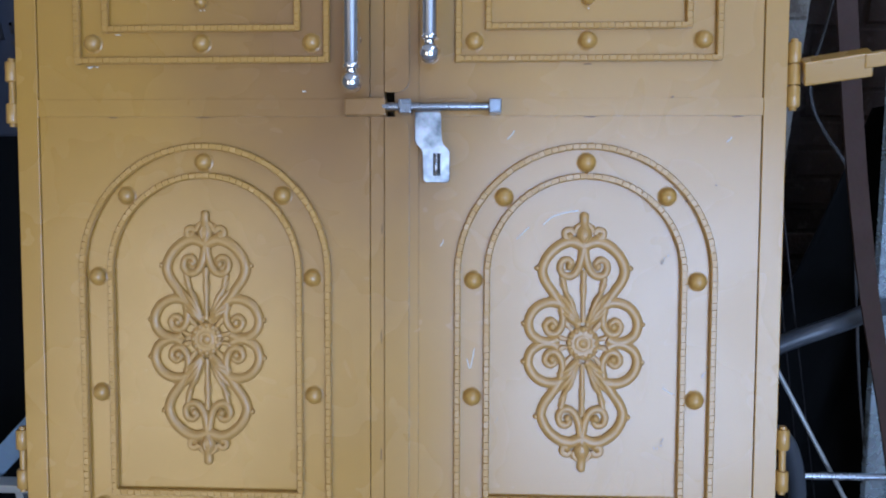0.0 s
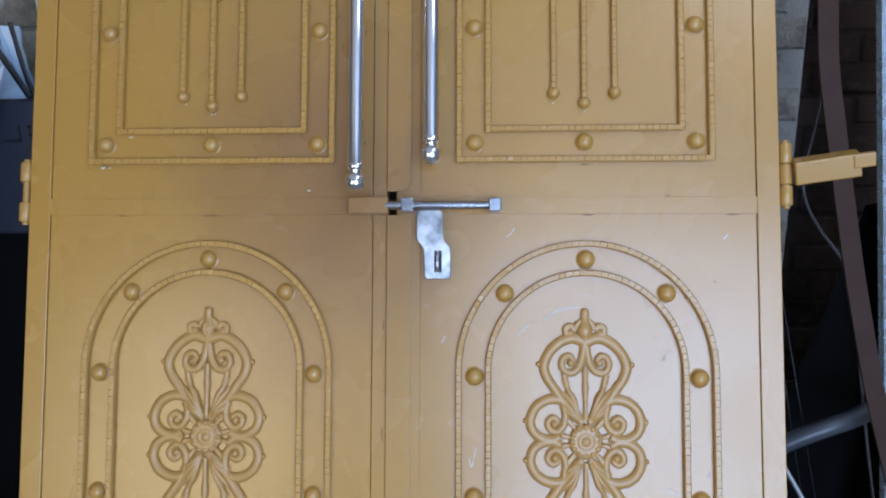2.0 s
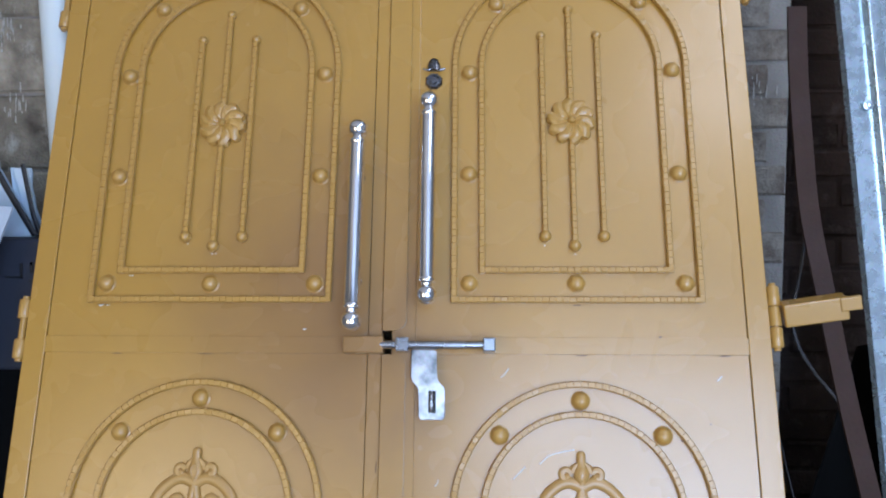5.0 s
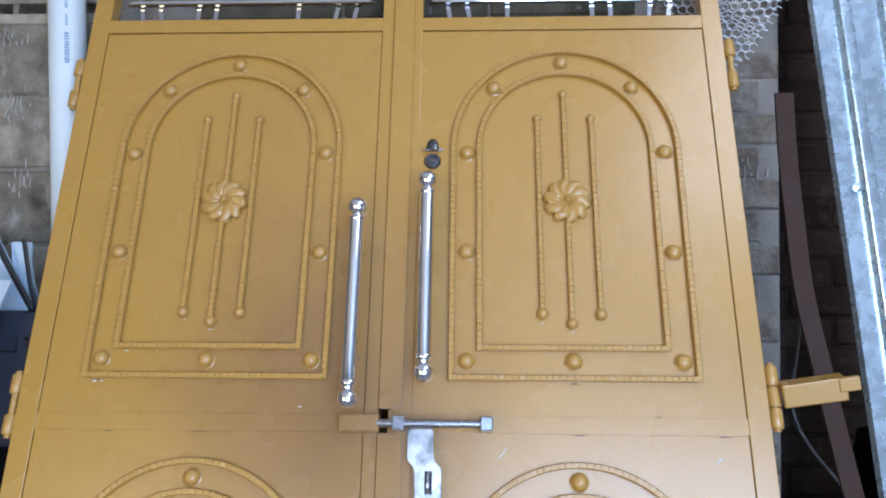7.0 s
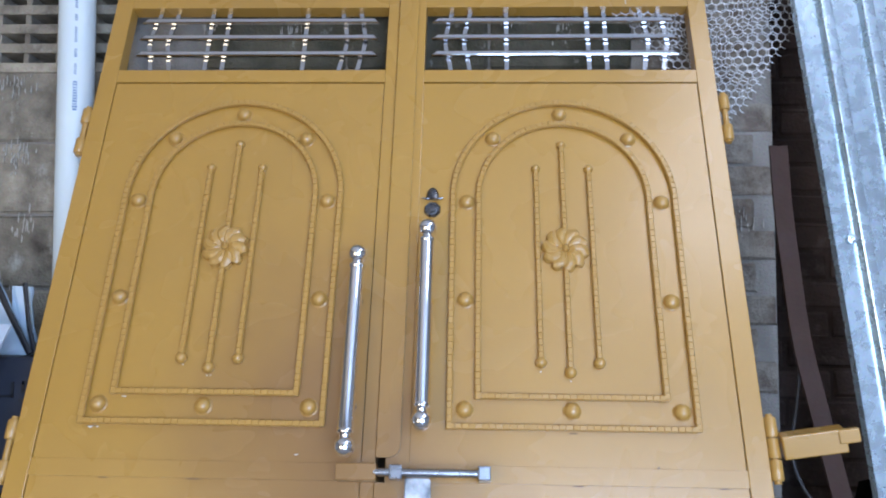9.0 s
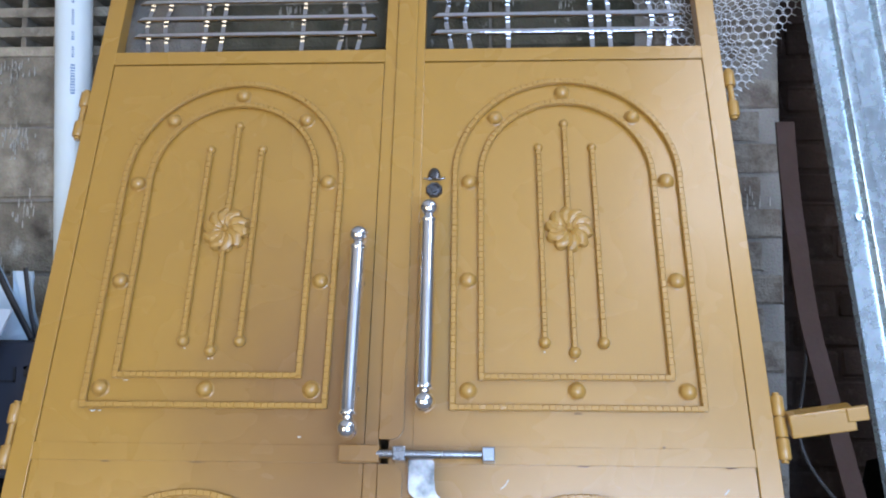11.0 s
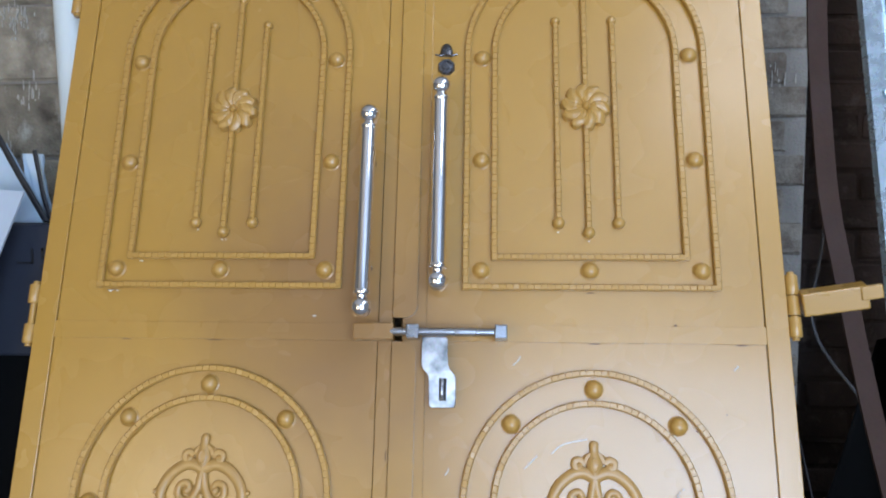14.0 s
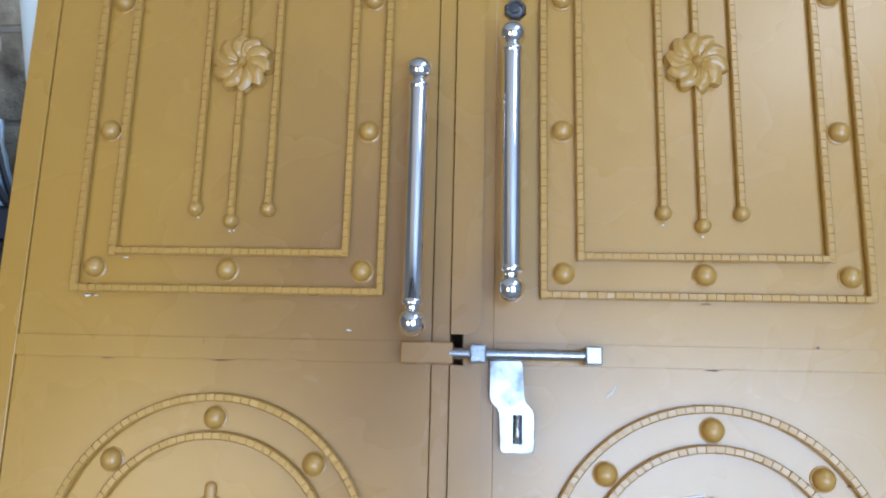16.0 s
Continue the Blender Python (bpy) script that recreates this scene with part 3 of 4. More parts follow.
def door_leaf(side, x_in, stile_x):
    """One leaf; side -1 or 1; x_in: the panel's inner edge; stile_x: the inner stile's span."""
    leaf = thing("steel_door_leaf", "mustard painted steel door leaf with arched mouldings, leaning against wall" if side < 0 else
                 "mustard painted steel door leaf with keyhole and closed slide bolt", "door", LEAN, "leaves of the double door")
    cx = side * PANEL_C
    xa, xb = sorted((side * STILE_IN, x_in))
    part("stile", box((min(side * STILE_IN, side * STILE_OUT), FRONT, 0.012), (max(side * STILE_IN, side * STILE_OUT), 0.026, 1.994), 0.0012), PAINT, leaf)
    part("stile", box((stile_x[0], FRONT, 0.012), (stile_x[1], 0.026, 1.994), 0.0012), PAINT, leaf)
    for z0, z1 in (RAIL_MID, RAIL_GRILLE, RAIL_TOP, RAIL_LOW, RAIL_FOOT):
        part("rail", box((xa, FRONT + 0.0006, z0), (xb, 0.026, z1), 0.0004), PAINT, leaf)
    # sheet panels, very slightly dished between the frame members
    for name, z0, z1 in (("kick_panel", RAIL_FOOT[1], RAIL_LOW[0]), ("lower_panel", RAIL_LOW[1], RAIL_MID[0]), ("upper_panel", RAIL_MID[1], RAIL_GRILLE[0])):
        bm = bmesh.new()
        nx, nz = 24, 30
        pa, pb = xa + (0.0012 if side < 0 else -0.0004), xb - 0.0012
        top_gap = -0.0022 if name == "upper_panel" else 0.0008
        grid = []
        for j in range(nz + 1):
            row = []
            for i in range(nx + 1):
                u, v = i / nx, j / nz
                x, z = pa + (pb - pa) * u, z0 - 0.0005 + (z1 - z0 + top_gap) * v
                edge = min(1, 4 * min(u, 1 - u)) * min(1, 4 * min(v, 1 - v))
                y = 0.0009 * edge * noise.noise((x * 4 + side * 7, z * 4, 1.3))
                row.append(bm.verts.new((x, y, z)))
            grid.append(row)
        for j in range(nz):
            for i in range(nx):
                bm.faces.new((grid[j][i], grid[j][i + 1], grid[j + 1][i + 1], grid[j + 1][i]))
        rim = [grid[0][i] for i in range(nx + 1)] + [grid[j][nx] for j in range(1, nz + 1)] + [grid[nz][i] for i in range(nx - 1, -1, -1)] + [grid[j][0] for j in range(nz - 1, 0, -1)]
        behind = [bm.verts.new((v.co.x, 0.0016, v.co.z)) for v in rim]
        for i in range(len(rim)):
            j = (i + 1) % len(rim)
            bm.faces.new((rim[j], rim[i], behind[i], behind[j]))
        bm.faces.new(behind)
        part(name, bm, PAINT, leaf, smooth=True)
    # mouldings and studs
    for prefix, spring, foot in (("lower", 0.791, 0.382), ("upper", 1.5345, 1.123)):
        moulding("outer_moulding", arch_points(cx, R_OUT, spring, foot, 0.0110), leaf)
        moulding("inner_moulding", arch_points(cx, R_IN, spring, foot + 0.049, 0.0110), leaf)
        rows = (1.150, 1.337, 1.524) if prefix == "upper" else (0.406, 0.594, 0.781)
        spots = [(-R_STUD, z) for z in rows] + [(R_STUD, z) for z in rows] + [(0, rows[0]), (0, spring + R_STUD), (-0.1255, spring + 0.1205), (0.1255, spring + 0.1205)]
        for x, z in spots:
            put("stud", STUD_MESH, leaf, cx + x + random.uniform(-0.001, 0.001), z + random.uniform(-0.001, 0.001))
    tagged(put("scroll_ornament", ORNAMENT_MESH, leaf, cx - side * 0.0015, 0.6825), "cast scrollwork ornament painted mustard")
    put("rosette", ROSETTE_MESH, leaf, cx, 1.431)
    for dx, z0, z1 in ((-0.048, 1.229, 1.592), (0, 1.213, 1.642), (0.048, 1.229, 1.592)):
        n = int((z1 - z0) / 0.0110)
        pts = [(Vector((cx + dx, 0, z0 + (z1 - z0) * k / n)), Vector((0, 0, 1))) for k in range(1, n)]
        rod = moulding("rod", pts, leaf, 0.0088, 0.0095)
        put("rod_ball", KNOB_MESH, rod, cx + dx, z0)
        put("rod_tip", TIP_MESH, rod, cx + dx, z1)
    # top grille
    for z in GRILLE_Z:
        ax, bx = sorted((side * 0.054, side * 0.540))
        outline = [(ax, z - 0.0055), (bx, z - 0.0055), (bx - 0.011, z + 0.0055), (ax + 0.011, z + 0.0055)]
        part("grille_bar", prism(outline, -0.003, 0.004, 0.0022), CHROME, leaf, "polished chrome flat bar")
    for x in GRILLE_X:
        bend = 0.010 if x in (0.087, 0.124) else (-0.010 if x in (0.478, 0.515) else 0.0)
        rings = []
        for k in range(25):
            t = k / 24
            z = 1.810 + 0.158 * t
            out = side * (x - bend * math.cos(2 * math.pi * (t - 0.5)) * 0.6)
            y = 0.010
            rings.append([(out - 0.0042, y - 0.002, z), (out + 0.0042, y - 0.002, z), (out + 0.0042, y + 0.002, z), (out - 0.0042, y + 0.002, z)])
        part("grille_upright", quad_strip(bmesh.new(), rings), SATIN, leaf, "bent chrome flat bar")
    return leaf


def pull_handle(parent, x, z0, z1):
    y = -0.048
    handle = part("pull_handle", tube([(x, y, z0 + 0.026), (x, y, z1 - 0.026)], 0.0130, 24), CHROME, parent, "polished chrome pull handle", True)
    for z, s in ((z0, 1), (z1, -1)):
        m = Matrix.Translation((x, y, z)) @ (Matrix.Identity(4) if s > 0 else Matrix.Rotation(math.pi, 4, "X"))
        prof = ball_profile(0.0170, 0, -90, 58, 14) + [(0.0095, 0.0155), (0.0095, 0.0185), (0.0134, 0.0195), (0.0144, 0.0212), (0.0144, 0.0240), (0.0130, 0.027)]
        part("finial", turned(prof, m, 24), CHROME, handle, smooth=True)
    for f in (0.22, 0.78):
        z = z0 + (z1 - z0) * f
        part("post", turned([(0.0045, 0.0), (0.0045, 0.040), (0.0065, 0.044), (0.0065, 0.046)], Matrix.Translation((x + 0.002, y, z)) @ Matrix.Rotation(radians(-90), 4, "X"), 12), ZINC, handle, "plain steel handle post", True)
    return handle


def hinge(parent, x, z, middle):
    h = part("hinge", turned([(0.0055, -0.054), (0.0055, 0.054)], Matrix.Translation((x, 0.004, z)), 14), PAINT_RAISED, parent, "butt hinge with exposed pin" if not middle else "", True)
    for z0 in (-0.049, 0.017):
        part("barrel", turned([(0.0085, z0), (0.0102, z0 + 0.002), (0.0102, z0 + 0.030), (0.0085, z0 + 0.032)], Matrix.Translation((x, 0.004, z)), 16), PAINT_RAISED, h, smooth=True)
    if middle:
        part("barrel", turned([(0.0102, -0.015), (0.0102, 0.015)], Matrix.Translation((x, 0.004, z)), 16), PAINT_RAISED, h, smooth=True)
    return h


left_leaf = door_leaf(-1, -0.0350, (-0.0350, -0.0125))
right_leaf = door_leaf(1, 0.0415, (0.0030, 0.0415))

# cover strip on the meeting edge, cut back with rounded corners for the bolt
def strip_outline(z0, z1, round_low, round_high):
    xa, xb, r = -0.0115, 0.0262, 0.019
    pts = [(xa, z0)]
    pts += [(xb - r + r * math.sin(a), z0 + r - r * math.cos(a)) for a in [math.pi / 2 * k / 8 for k in range(9)]] if round_low else [(xb, z0)]
    pts += [(xb - r + r * math.cos(a), z1 - r + r * math.sin(a)) for a in [math.pi / 2 * k / 8 for k in range(9)]] if round_high else [(xb, z1)]
    return pts + [(xa, z1)]


part("cover_strip", prism(strip_outline(0.012, 1.034, False, True), -0.0085, FRONT - 0.0006), PAINT, left_leaf)
part("cover_strip", prism(strip_outline(1.072, 1.994, True, False), -0.0085, FRONT - 0.0006), PAINT, left_leaf)
part("bolt_keeper", box((-0.071, -0.032, 1.0345), (-0.0075, FRONT - 0.0004, 1.0605), 0.002), PAINT, left_leaf, "square tube bolt keeper")
pull_handle(left_leaf, -0.0565, 1.082, 1.402)
pull_handle(right_leaf, 0.0605, 1.124, 1.451)

bolt = part("slide_bolt", tube([(-0.012, -0.026, 1.0475), (0.158, -0.026, 1.0475)], 0.0066, 18), ZINC, right_leaf, "bright steel slide bolt", True)
for x0, x1 in ((0.0125, 0.0325), (0.1490, 0.1690)):
    part("nut", box((x0, -0.0375, 1.0365), (x1, FRONT - 0.0004, 1.0585), 0.0022), ZINC, bolt)
hasp = [(0.0365, 1.0405), (0.0365, 0.998), (0.0385, 0.991), (0.0475, 0.984), (0.0495, 0.979), (0.0495, 0.938), (0.0508, 0.9348), (0.0540, 0.9325), (0.0855, 0.9325), (0.0885, 0.9345), (0.0900, 0.938),
        (0.0900, 0.978), (0.0880, 0.983), (0.0795, 0.990), (0.0770, 0.997), (0.0765, 1.037), (0.0735, 1.0405)]
part("hasp_plate", prism(hasp[::-1], -0.0200, -0.0170, 0.0009), HASP, bolt, "bright steel hasp plate")
part("slot", prism([(0.0645, 0.9430), (0.0760, 0.9430), (0.0760, 0.9770), (0.0645, 0.9770)][::-1], -0.0206, -0.0201, 0.0), DARK_STEEL, bolt, "dark slot of the hasp")
part("staple", tube(smooth_path([(0.0695, -0.004, 0.9450), (0.0695, -0.022, 0.9460), (0.0695, -0.0285, 0.953), (0.0695, -0.0285, 0.967), (0.0695, -0.022, 0.974), (0.0695, -0.004, 0.975)], 5), 0.0026, 10, 1.0, (1, 0, 0)), ZINC, bolt, "steel staple for the padlock", True)

# keyhole escutcheon on the right leaf
esc = part("keyhole_escutcheon", turned([(0.0155, 0.0), (0.0155, 0.005), (0.0135, 0.0075), (0.0105, 0.0075), (0.0100, 0.0055), (0.0070, 0.0060), (0.0065, 0.0085), (0.0001, 0.0090)],
           Matrix.Translation((0.0655, FRONT + 0.004, 1.5085)) @ TOWARD @ Matrix.Rotation(radians(22.5), 4, "Z"), 8), PEWTER, right_leaf, "dark pewter keyhole escutcheon")
acorn = tube([(0.0655, -0.004, 1.528 + 0.024 * t) for t in [i / 12 for i in range(13)]], lambda t: 0.0004 + 0.0112 * math.sqrt(max(0, 1 - t ** 2.2)), 14, 0.6)
part("cap", acorn, PEWTER, esc, smooth=True)
part("wing", tube(smooth_path([(0.0655 + dx, -0.008, 1.5285 + dz) for dx, dz in ((-0.019, 0.001), (-0.011, -0.001), (0, 0.001), (0.011, -0.001), (0.019, 0.001))], 5), 0.0017, 8), PEWTER, esc, smooth=True)

for z in (1.674, 1.0745, 0.478):
    hinge(left_leaf, -0.6120, z, False)
for z in (1.707, 1.0975, 0.500):
    hinge(right_leaf, 0.6130, z, z == 1.0975)
strap_m = Matrix.Translation((0.6235, -0.004, 1.099)) @ Matrix.Rotation(radians(-7), 4, "Y") @ Matrix.Rotation(radians(-12), 4, "Z") @ Matrix.Rotation(radians(24), 4, "X")
strap = part("hinge_strap", box((0.0, -0.010, -0.0185), (0.094, 0.020, 0.0185), 0.0025, strap_m), PAINT, right_leaf, "square tube fixing arm on the hinge")
part("lug", box((0.082, -0.012, -0.004), (0.113, -0.002, 0.018), 0.002, strap_m), PAINT_RAISED, strap)


# pale scratches and scuffs in the right leaf's paint
for pts, w in (([(0.236, 0.868), (0.250, 0.880), (0.268, 0.886), (0.290, 0.890)], 0.0011), ([(0.195, 0.845), (0.206, 0.856), (0.214, 0.864)], 0.0009),
               ([(0.178, 1.000), (0.185, 1.006), (0.190, 1.014)], 0.0010), ([(0.075, 0.833), (0.080, 0.840)], 0.0009),
               ([(0.515, 0.996), (0.522, 1.003)], 0.0010), ([(0.118, 0.655), (0.123, 0.640), (0.130, 0.672)], 0.0008), ([(0.425, 0.612), (0.440, 0.603)], 0.0009)):
    part("scratch", tube(smooth_path([(x, -0.0004, z) for x, z in pts], 5), w, 5, 0.5), SCRATCH, right_leaf, "pale scratch in the paint")


# greyish finger smudges on the right leaf's lower panel
SMUDGE = material("grey_smudge", (0.43, 0.29, 0.13), 0.45, vary=0.2, scale=200, fine=500, bump=0.05, coat=1.0, coat_rough=0.28)
random.seed(31)
for x, z, n in ((0.424, 0.815, 9), (0.420, 0.522, 9), (0.166, 0.560, 5), (0.490, 0.640, 5)):
    bm = bmesh.new()
    for k in range(n):
        t = random.uniform(-1, 1)
        cx, cz, r = x + 0.006 * t + random.gauss(0, 0.0014), z + 0.008 * t + random.gauss(0, 0.0014), random.uniform(0.0006, 0.0016)
        bm.faces.new([bm.verts.new((cx + r * math.cos(q), -0.0012, cz + r * 1.6 * math.sin(q))) for q in [-math.pi * j / 4 for j in range(8)]])
    part("smudge", bm, SMUDGE, right_leaf, "grey smudge on the paint")


# small pale chips of bare primer
random.seed(8)
for leaf, x, z, w, h in ((left_leaf, -0.482, 1.1135, 0.006, 0.0016), (left_leaf, -0.470, 1.1138, 0.003, 0.0012), (left_leaf, -0.302, 1.2005, 0.0022, 0.0014), (left_leaf, -0.296, 1.2010, 0.0016, 0.0012),
                         (left_leaf, -0.436, 1.1640, 0.004, 0.0012), (left_leaf, -0.345, 1.2180, 0.0018, 0.0012), (right_leaf, 0.252, 1.2140, 0.0018, 0.0012), (right_leaf, 0.301, 1.1995, 0.0018, 0.0012),
                         (left_leaf, -0.300, 1.1355, 0.004, 0.0010), (right_leaf, 0.080, 0.842, 0.0012, 0.0018), (left_leaf, -0.140, 1.0750, 0.004, 0.0016), (left_leaf, -0.465, 0.9080, 0.0014, 0.0012)):
    pts = []
    for k in range(8):
        a = 2 * math.pi * k / 8
        q = random.uniform(0.5, 1.2)
        pts.append((x + w * q * math.cos(a), z + h * q * math.sin(a)))
    part("paint_chip", prism(pts[::-1], -0.0011, -0.0003), SCRATCH, leaf, "pale chip in the paint")

# rust bleeding and dark scuffs where the paint is thin
RUST = material("rust_scuff", (0.20, 0.105, 0.045), 0.7, vary=0.3, scale=80, fine=300, bump=0.1)
random.seed(21)
for leaf, x, z, w, h in ((left_leaf, -0.0165, 0.860, 0.0012, 0.010), (left_leaf, -0.0180, 0.690, 0.0012, 0.012),
                         (left_leaf, -0.0185, 0.500, 0.0012, 0.014), (right_leaf, 0.305, 1.0345, 0.012, 0.0012), (right_leaf, 0.530, 1.0345, 0.010, 0.0012), (left_leaf, -0.300, 1.0345, 0.016, 0.0010),
                         (left_leaf, -0.445, 1.0345, 0.010, 0.0010), (right_leaf, 0.455, 0.905, 0.0025, 0.0020), (right_leaf, 0.500, 0.930, 0.0014, 0.0014), 
                         (right_leaf, 0.300, 1.1150, 0.007, 0.0012), (left_leaf, -0.480, 1.1150, 0.012, 0.0012), (left_leaf, -0.412, 1.1760, 0.006, 0.0010), (right_leaf, 0.430, 1.0640, 0.002, 0.002)):
    front_y = FRONT - 0.0006 if (abs(x) > STILE_IN or abs(x) < 0.034) else -0.0006
    if z > 1.05 and abs(z - 1.064) < 0.002:
        front_y = FRONT - 0.0008
    pts = []
    for k in range(10):
        a = 2 * math.pi * k / 10
        q = random.uniform(0.6, 1.15)
        pts.append((x + w * q * math.cos(a), z + h * q * math.sin(a)))
    part("rust_mark", prism(pts[::-1], front_y, front_y + 0.0006), RUST, leaf, "small brown rust scuff")

# ---------------------------------------------------------------- things round the door
# white waste pipe standing against the wall
pipe = thing("waste_pipe", "white plastic waste pipe with faded blue print, against wall", "pipe")
p0, p1 = Vector((-0.609, 0.575, 0.0)), Vector((-0.705, 0.602, 2.62))
bm = bmesh.new()
axis = (p1 - p0).normalized()
u = axis.orthogonal().normalized()
v = axis.cross(u)
ring = lambda p, r: [p + u * (math.cos(2 * math.pi * k / 32) * r) + v * (math.sin(2 * math.pi * k / 32) * r) for k in range(32)]
quad_strip(bm, [ring(p0, 0.0315), ring(p0, 0.0350), ring(p1, 0.0350), ring(p1, 0.0315), ring(p0 + axis * 0.02, 0.0315)], caps=False)
part("tube", bm, PVC, pipe, smooth=True)
side = Vector((0.42, -0.90, 0)).normalized()
across = axis.cross(side).normalized()
marks, z = [], 1.645
for k in range(11):
    marks.append((z, random.uniform(0.0026, 0.0040), random.uniform(0.0075, 0.0095)))
    z += 0.0056
for word in (5, 4, 7, 3, 6, 5, 4, 6):
    z += 0.012
    for k in range(word):
        marks.append((z, random.uniform(0.0020, 0.0032), random.uniform(0.0040, 0.0055)))
        z += 0.0047
for z, h, wdt in marks:
    c = p0 + axis * (z / axis.z) + side * 0.0351
    bm = bmesh.new()
    bm.faces.new([bm.verts.new(c + across * (a * wdt / 2) + axis * (b * h / 2) + side * 0.0006) for a, b in ((-1, -1), (1, -1), (1, 1), (-1, 1))])
    part("print_mark", bm, INK, pipe, "faded blue printed mark")

# cement vent blocks let into the wall
bar_w, pitch = 0.021, 0.0425
vent_n = int((VENT_Z1 - VENT_Z0) / pitch)
for bx in (-1.18, -0.8905):
    vent = thing("vent_block", "grey cement vent block with horizontal slots in wall", "vent", group="vent blocks in the wall")
    x1 = bx + 0.286
    for k in range(vent_n + 1):
        z = VENT_Z0 + k * pitch
        part("slat", box((bx, WALL_Y - 0.002, z - 0.004), (x1, WALL_Y + 0.10, z + bar_w - 0.004), 0.002), BLOCK, vent)
    for xx in (bx, bx + 0.0625, bx + 0.133, bx + 0.204, x1 - 0.012):
        part("mullion", box((xx, WALL_Y + 0.002, VENT_Z0), (xx + 0.0125, WALL_Y + 0.098, VENT_Z1), 0.002), BLOCK, vent)

# lime splashes on the wall
random.seed(11)
for cx, cz, n in ((-0.845, 1.715, 9), (-0.825, 1.570, 12), (-0.80, 1.42, 6), (-0.86, 1.30, 6), (-0.42, 1.86, 8), (-0.25, 1.84, 7), (0.33, 1.85, 8), (0.20, 1.88, 6), (0.69, 1.42, 5)):
    bm = bmesh.new()
    for k in range(n * 3):
        x, z = cx + random.gauss(0, 0.016), cz + random.gauss(0, 0.016)
        h, w = random.uniform(0.003, 0.018), random.uniform(0.0006, 0.0018)
        outline = [(x - w, z), (x - w * 0.4, z + h), (x + w * 0.5, z + h * 0.9), (x + w, z + h * 0.2), (x + w * 0.2, z - h * 0.3)]
        a = [bm.verts.new((px, WALL_Y - 0.0030, pz)) for px, pz in outline]
        b = [bm.verts.new((px, WALL_Y - 0.0016, pz)) for px, pz in outline]
        bm.faces.new(a)
        for i in range(5):
            bm.faces.new((a[(i + 1) % 5], a[i], b[i], b[(i + 1) % 5]))
    part("lime_splash", bm, LIME, wall_back, "whitish lime splash on the blocks")


# chicken wire hanging at the wall
def hex_wire(x0, x1, z0, z1, cell, keep, depth):
    bm_v, bm_f = [], []

    def seg(a, b, r=0.0009):
        d = (b - a).normalized()
        p = d.orthogonal().normalized()
        q = d.cross(p)
        k = len(bm_v)
        for c in (a, b):
            for j in range(3):
                g = 2 * math.pi * j / 3
                bm_v.append(c + p * math.cos(g) * r + q * math.sin(g) * r)
        for j in range(3):
            bm_f.append((k + j, k + (j + 1) % 3, k + 3 + (j + 1) % 3, k + 3 + j))

    h = cell * 0.5
    rows = int((z1 - z0) / (cell * 0.82))
    cols = int((x1 - x0) / cell)
    for j in range(rows):
        for i in range(cols):
            cx = x0 + i * cell + (h if j % 2 else 0) + random.gauss(0, 0.0006)
            cz = z0 + j * cell * 0.82
            if not keep(cx, cz):
                continue
            pts = [Vector((cx, 0, cz - cell * 0.55)), Vector((cx - h, 0, cz - cell * 0.27)), Vector((cx - h, 0, cz + cell * 0.27)), Vector((cx, 0, cz + cell * 0.55))]
            pts = [Vector((p.x + random.gauss(0, 0.0005), depth(p.x, p.z), p.z)) for p in pts]
            for a, b in zip(pts, pts[1:]):
                seg(a, b)
    me = bpy.data.meshes.new("chicken_wire")
    me.from_pydata([tuple(p) for p in bm_v], [], bm_f)
    me.materials.append(WIRE)
    return me


wire = thing("chicken_wire", "loose galvanised chicken wire hanging against the block wall", "wire mesh")
for k, (slope, off, ph) in enumerate(((1.05, 0.0, 0.0), (1.15, 0.012, 1.7))):
    me = hex_wire(0.30, 0.86, 1.60, 2.45, 0.0172 + 0.002 * k,
                  lambda x, z: z > 1.625 + off + slope * abs(x - 0.655) * (1.35 if x > 0.655 else 1.0) and x < 0.785 + off,
                  lambda x, z: WALL_Y - 0.030 - 0.018 * k - 0.012 * math.sin(x * 21 + z * 9 + ph))
    layer = new("mesh_layer", me)
    layer.parent = wire

# galvanised ribbed sheets standing at the side
def ribbed_sheet(foot, top):
    # flats and narrow raised ribs with rounded shoulders
    prof = [(0.0, 0.010), (0.003, 0.0)]
    for c in (0.057, 0.141, 0.225):
        for sgn in (-1, 1):
            turn = [(sgn * (0.0080 + 0.0042 * math.sin(g)), -0.014 + 0.0042 * (1 - math.cos(g))) for g in [radians(75) * k / 5 for k in range(6)]]
            foot_pt = (sgn * 0.0145, 0.0)
            prof += [(c + p[0], p[1]) for p in ([foot_pt] + turn[::-1] if sgn < 0 else turn + [foot_pt])]
    prof += [(0.300, 0.0), (0.303, 0.010)]
    foot, top = Vector(foot), Vector(top)
    d = (top - foot).normalized()
    across = Vector((1, 0.10, 0)) - d * Vector((1, 0.10, 0)).dot(d)
    across.normalize()
    out = across.cross(d).normalized()
    if out.y > 0:
        out = -out
    rings = []
    for k in range(13):
        c = foot.lerp(top, k / 12)
        front_r = [c + across * a - out * b for a, b in prof]
        back_r = [p - out * 0.0016 for p in front_r][::-1]
        rings.append(front_r + back_r)
    return quad_strip(bmesh.new(), rings)


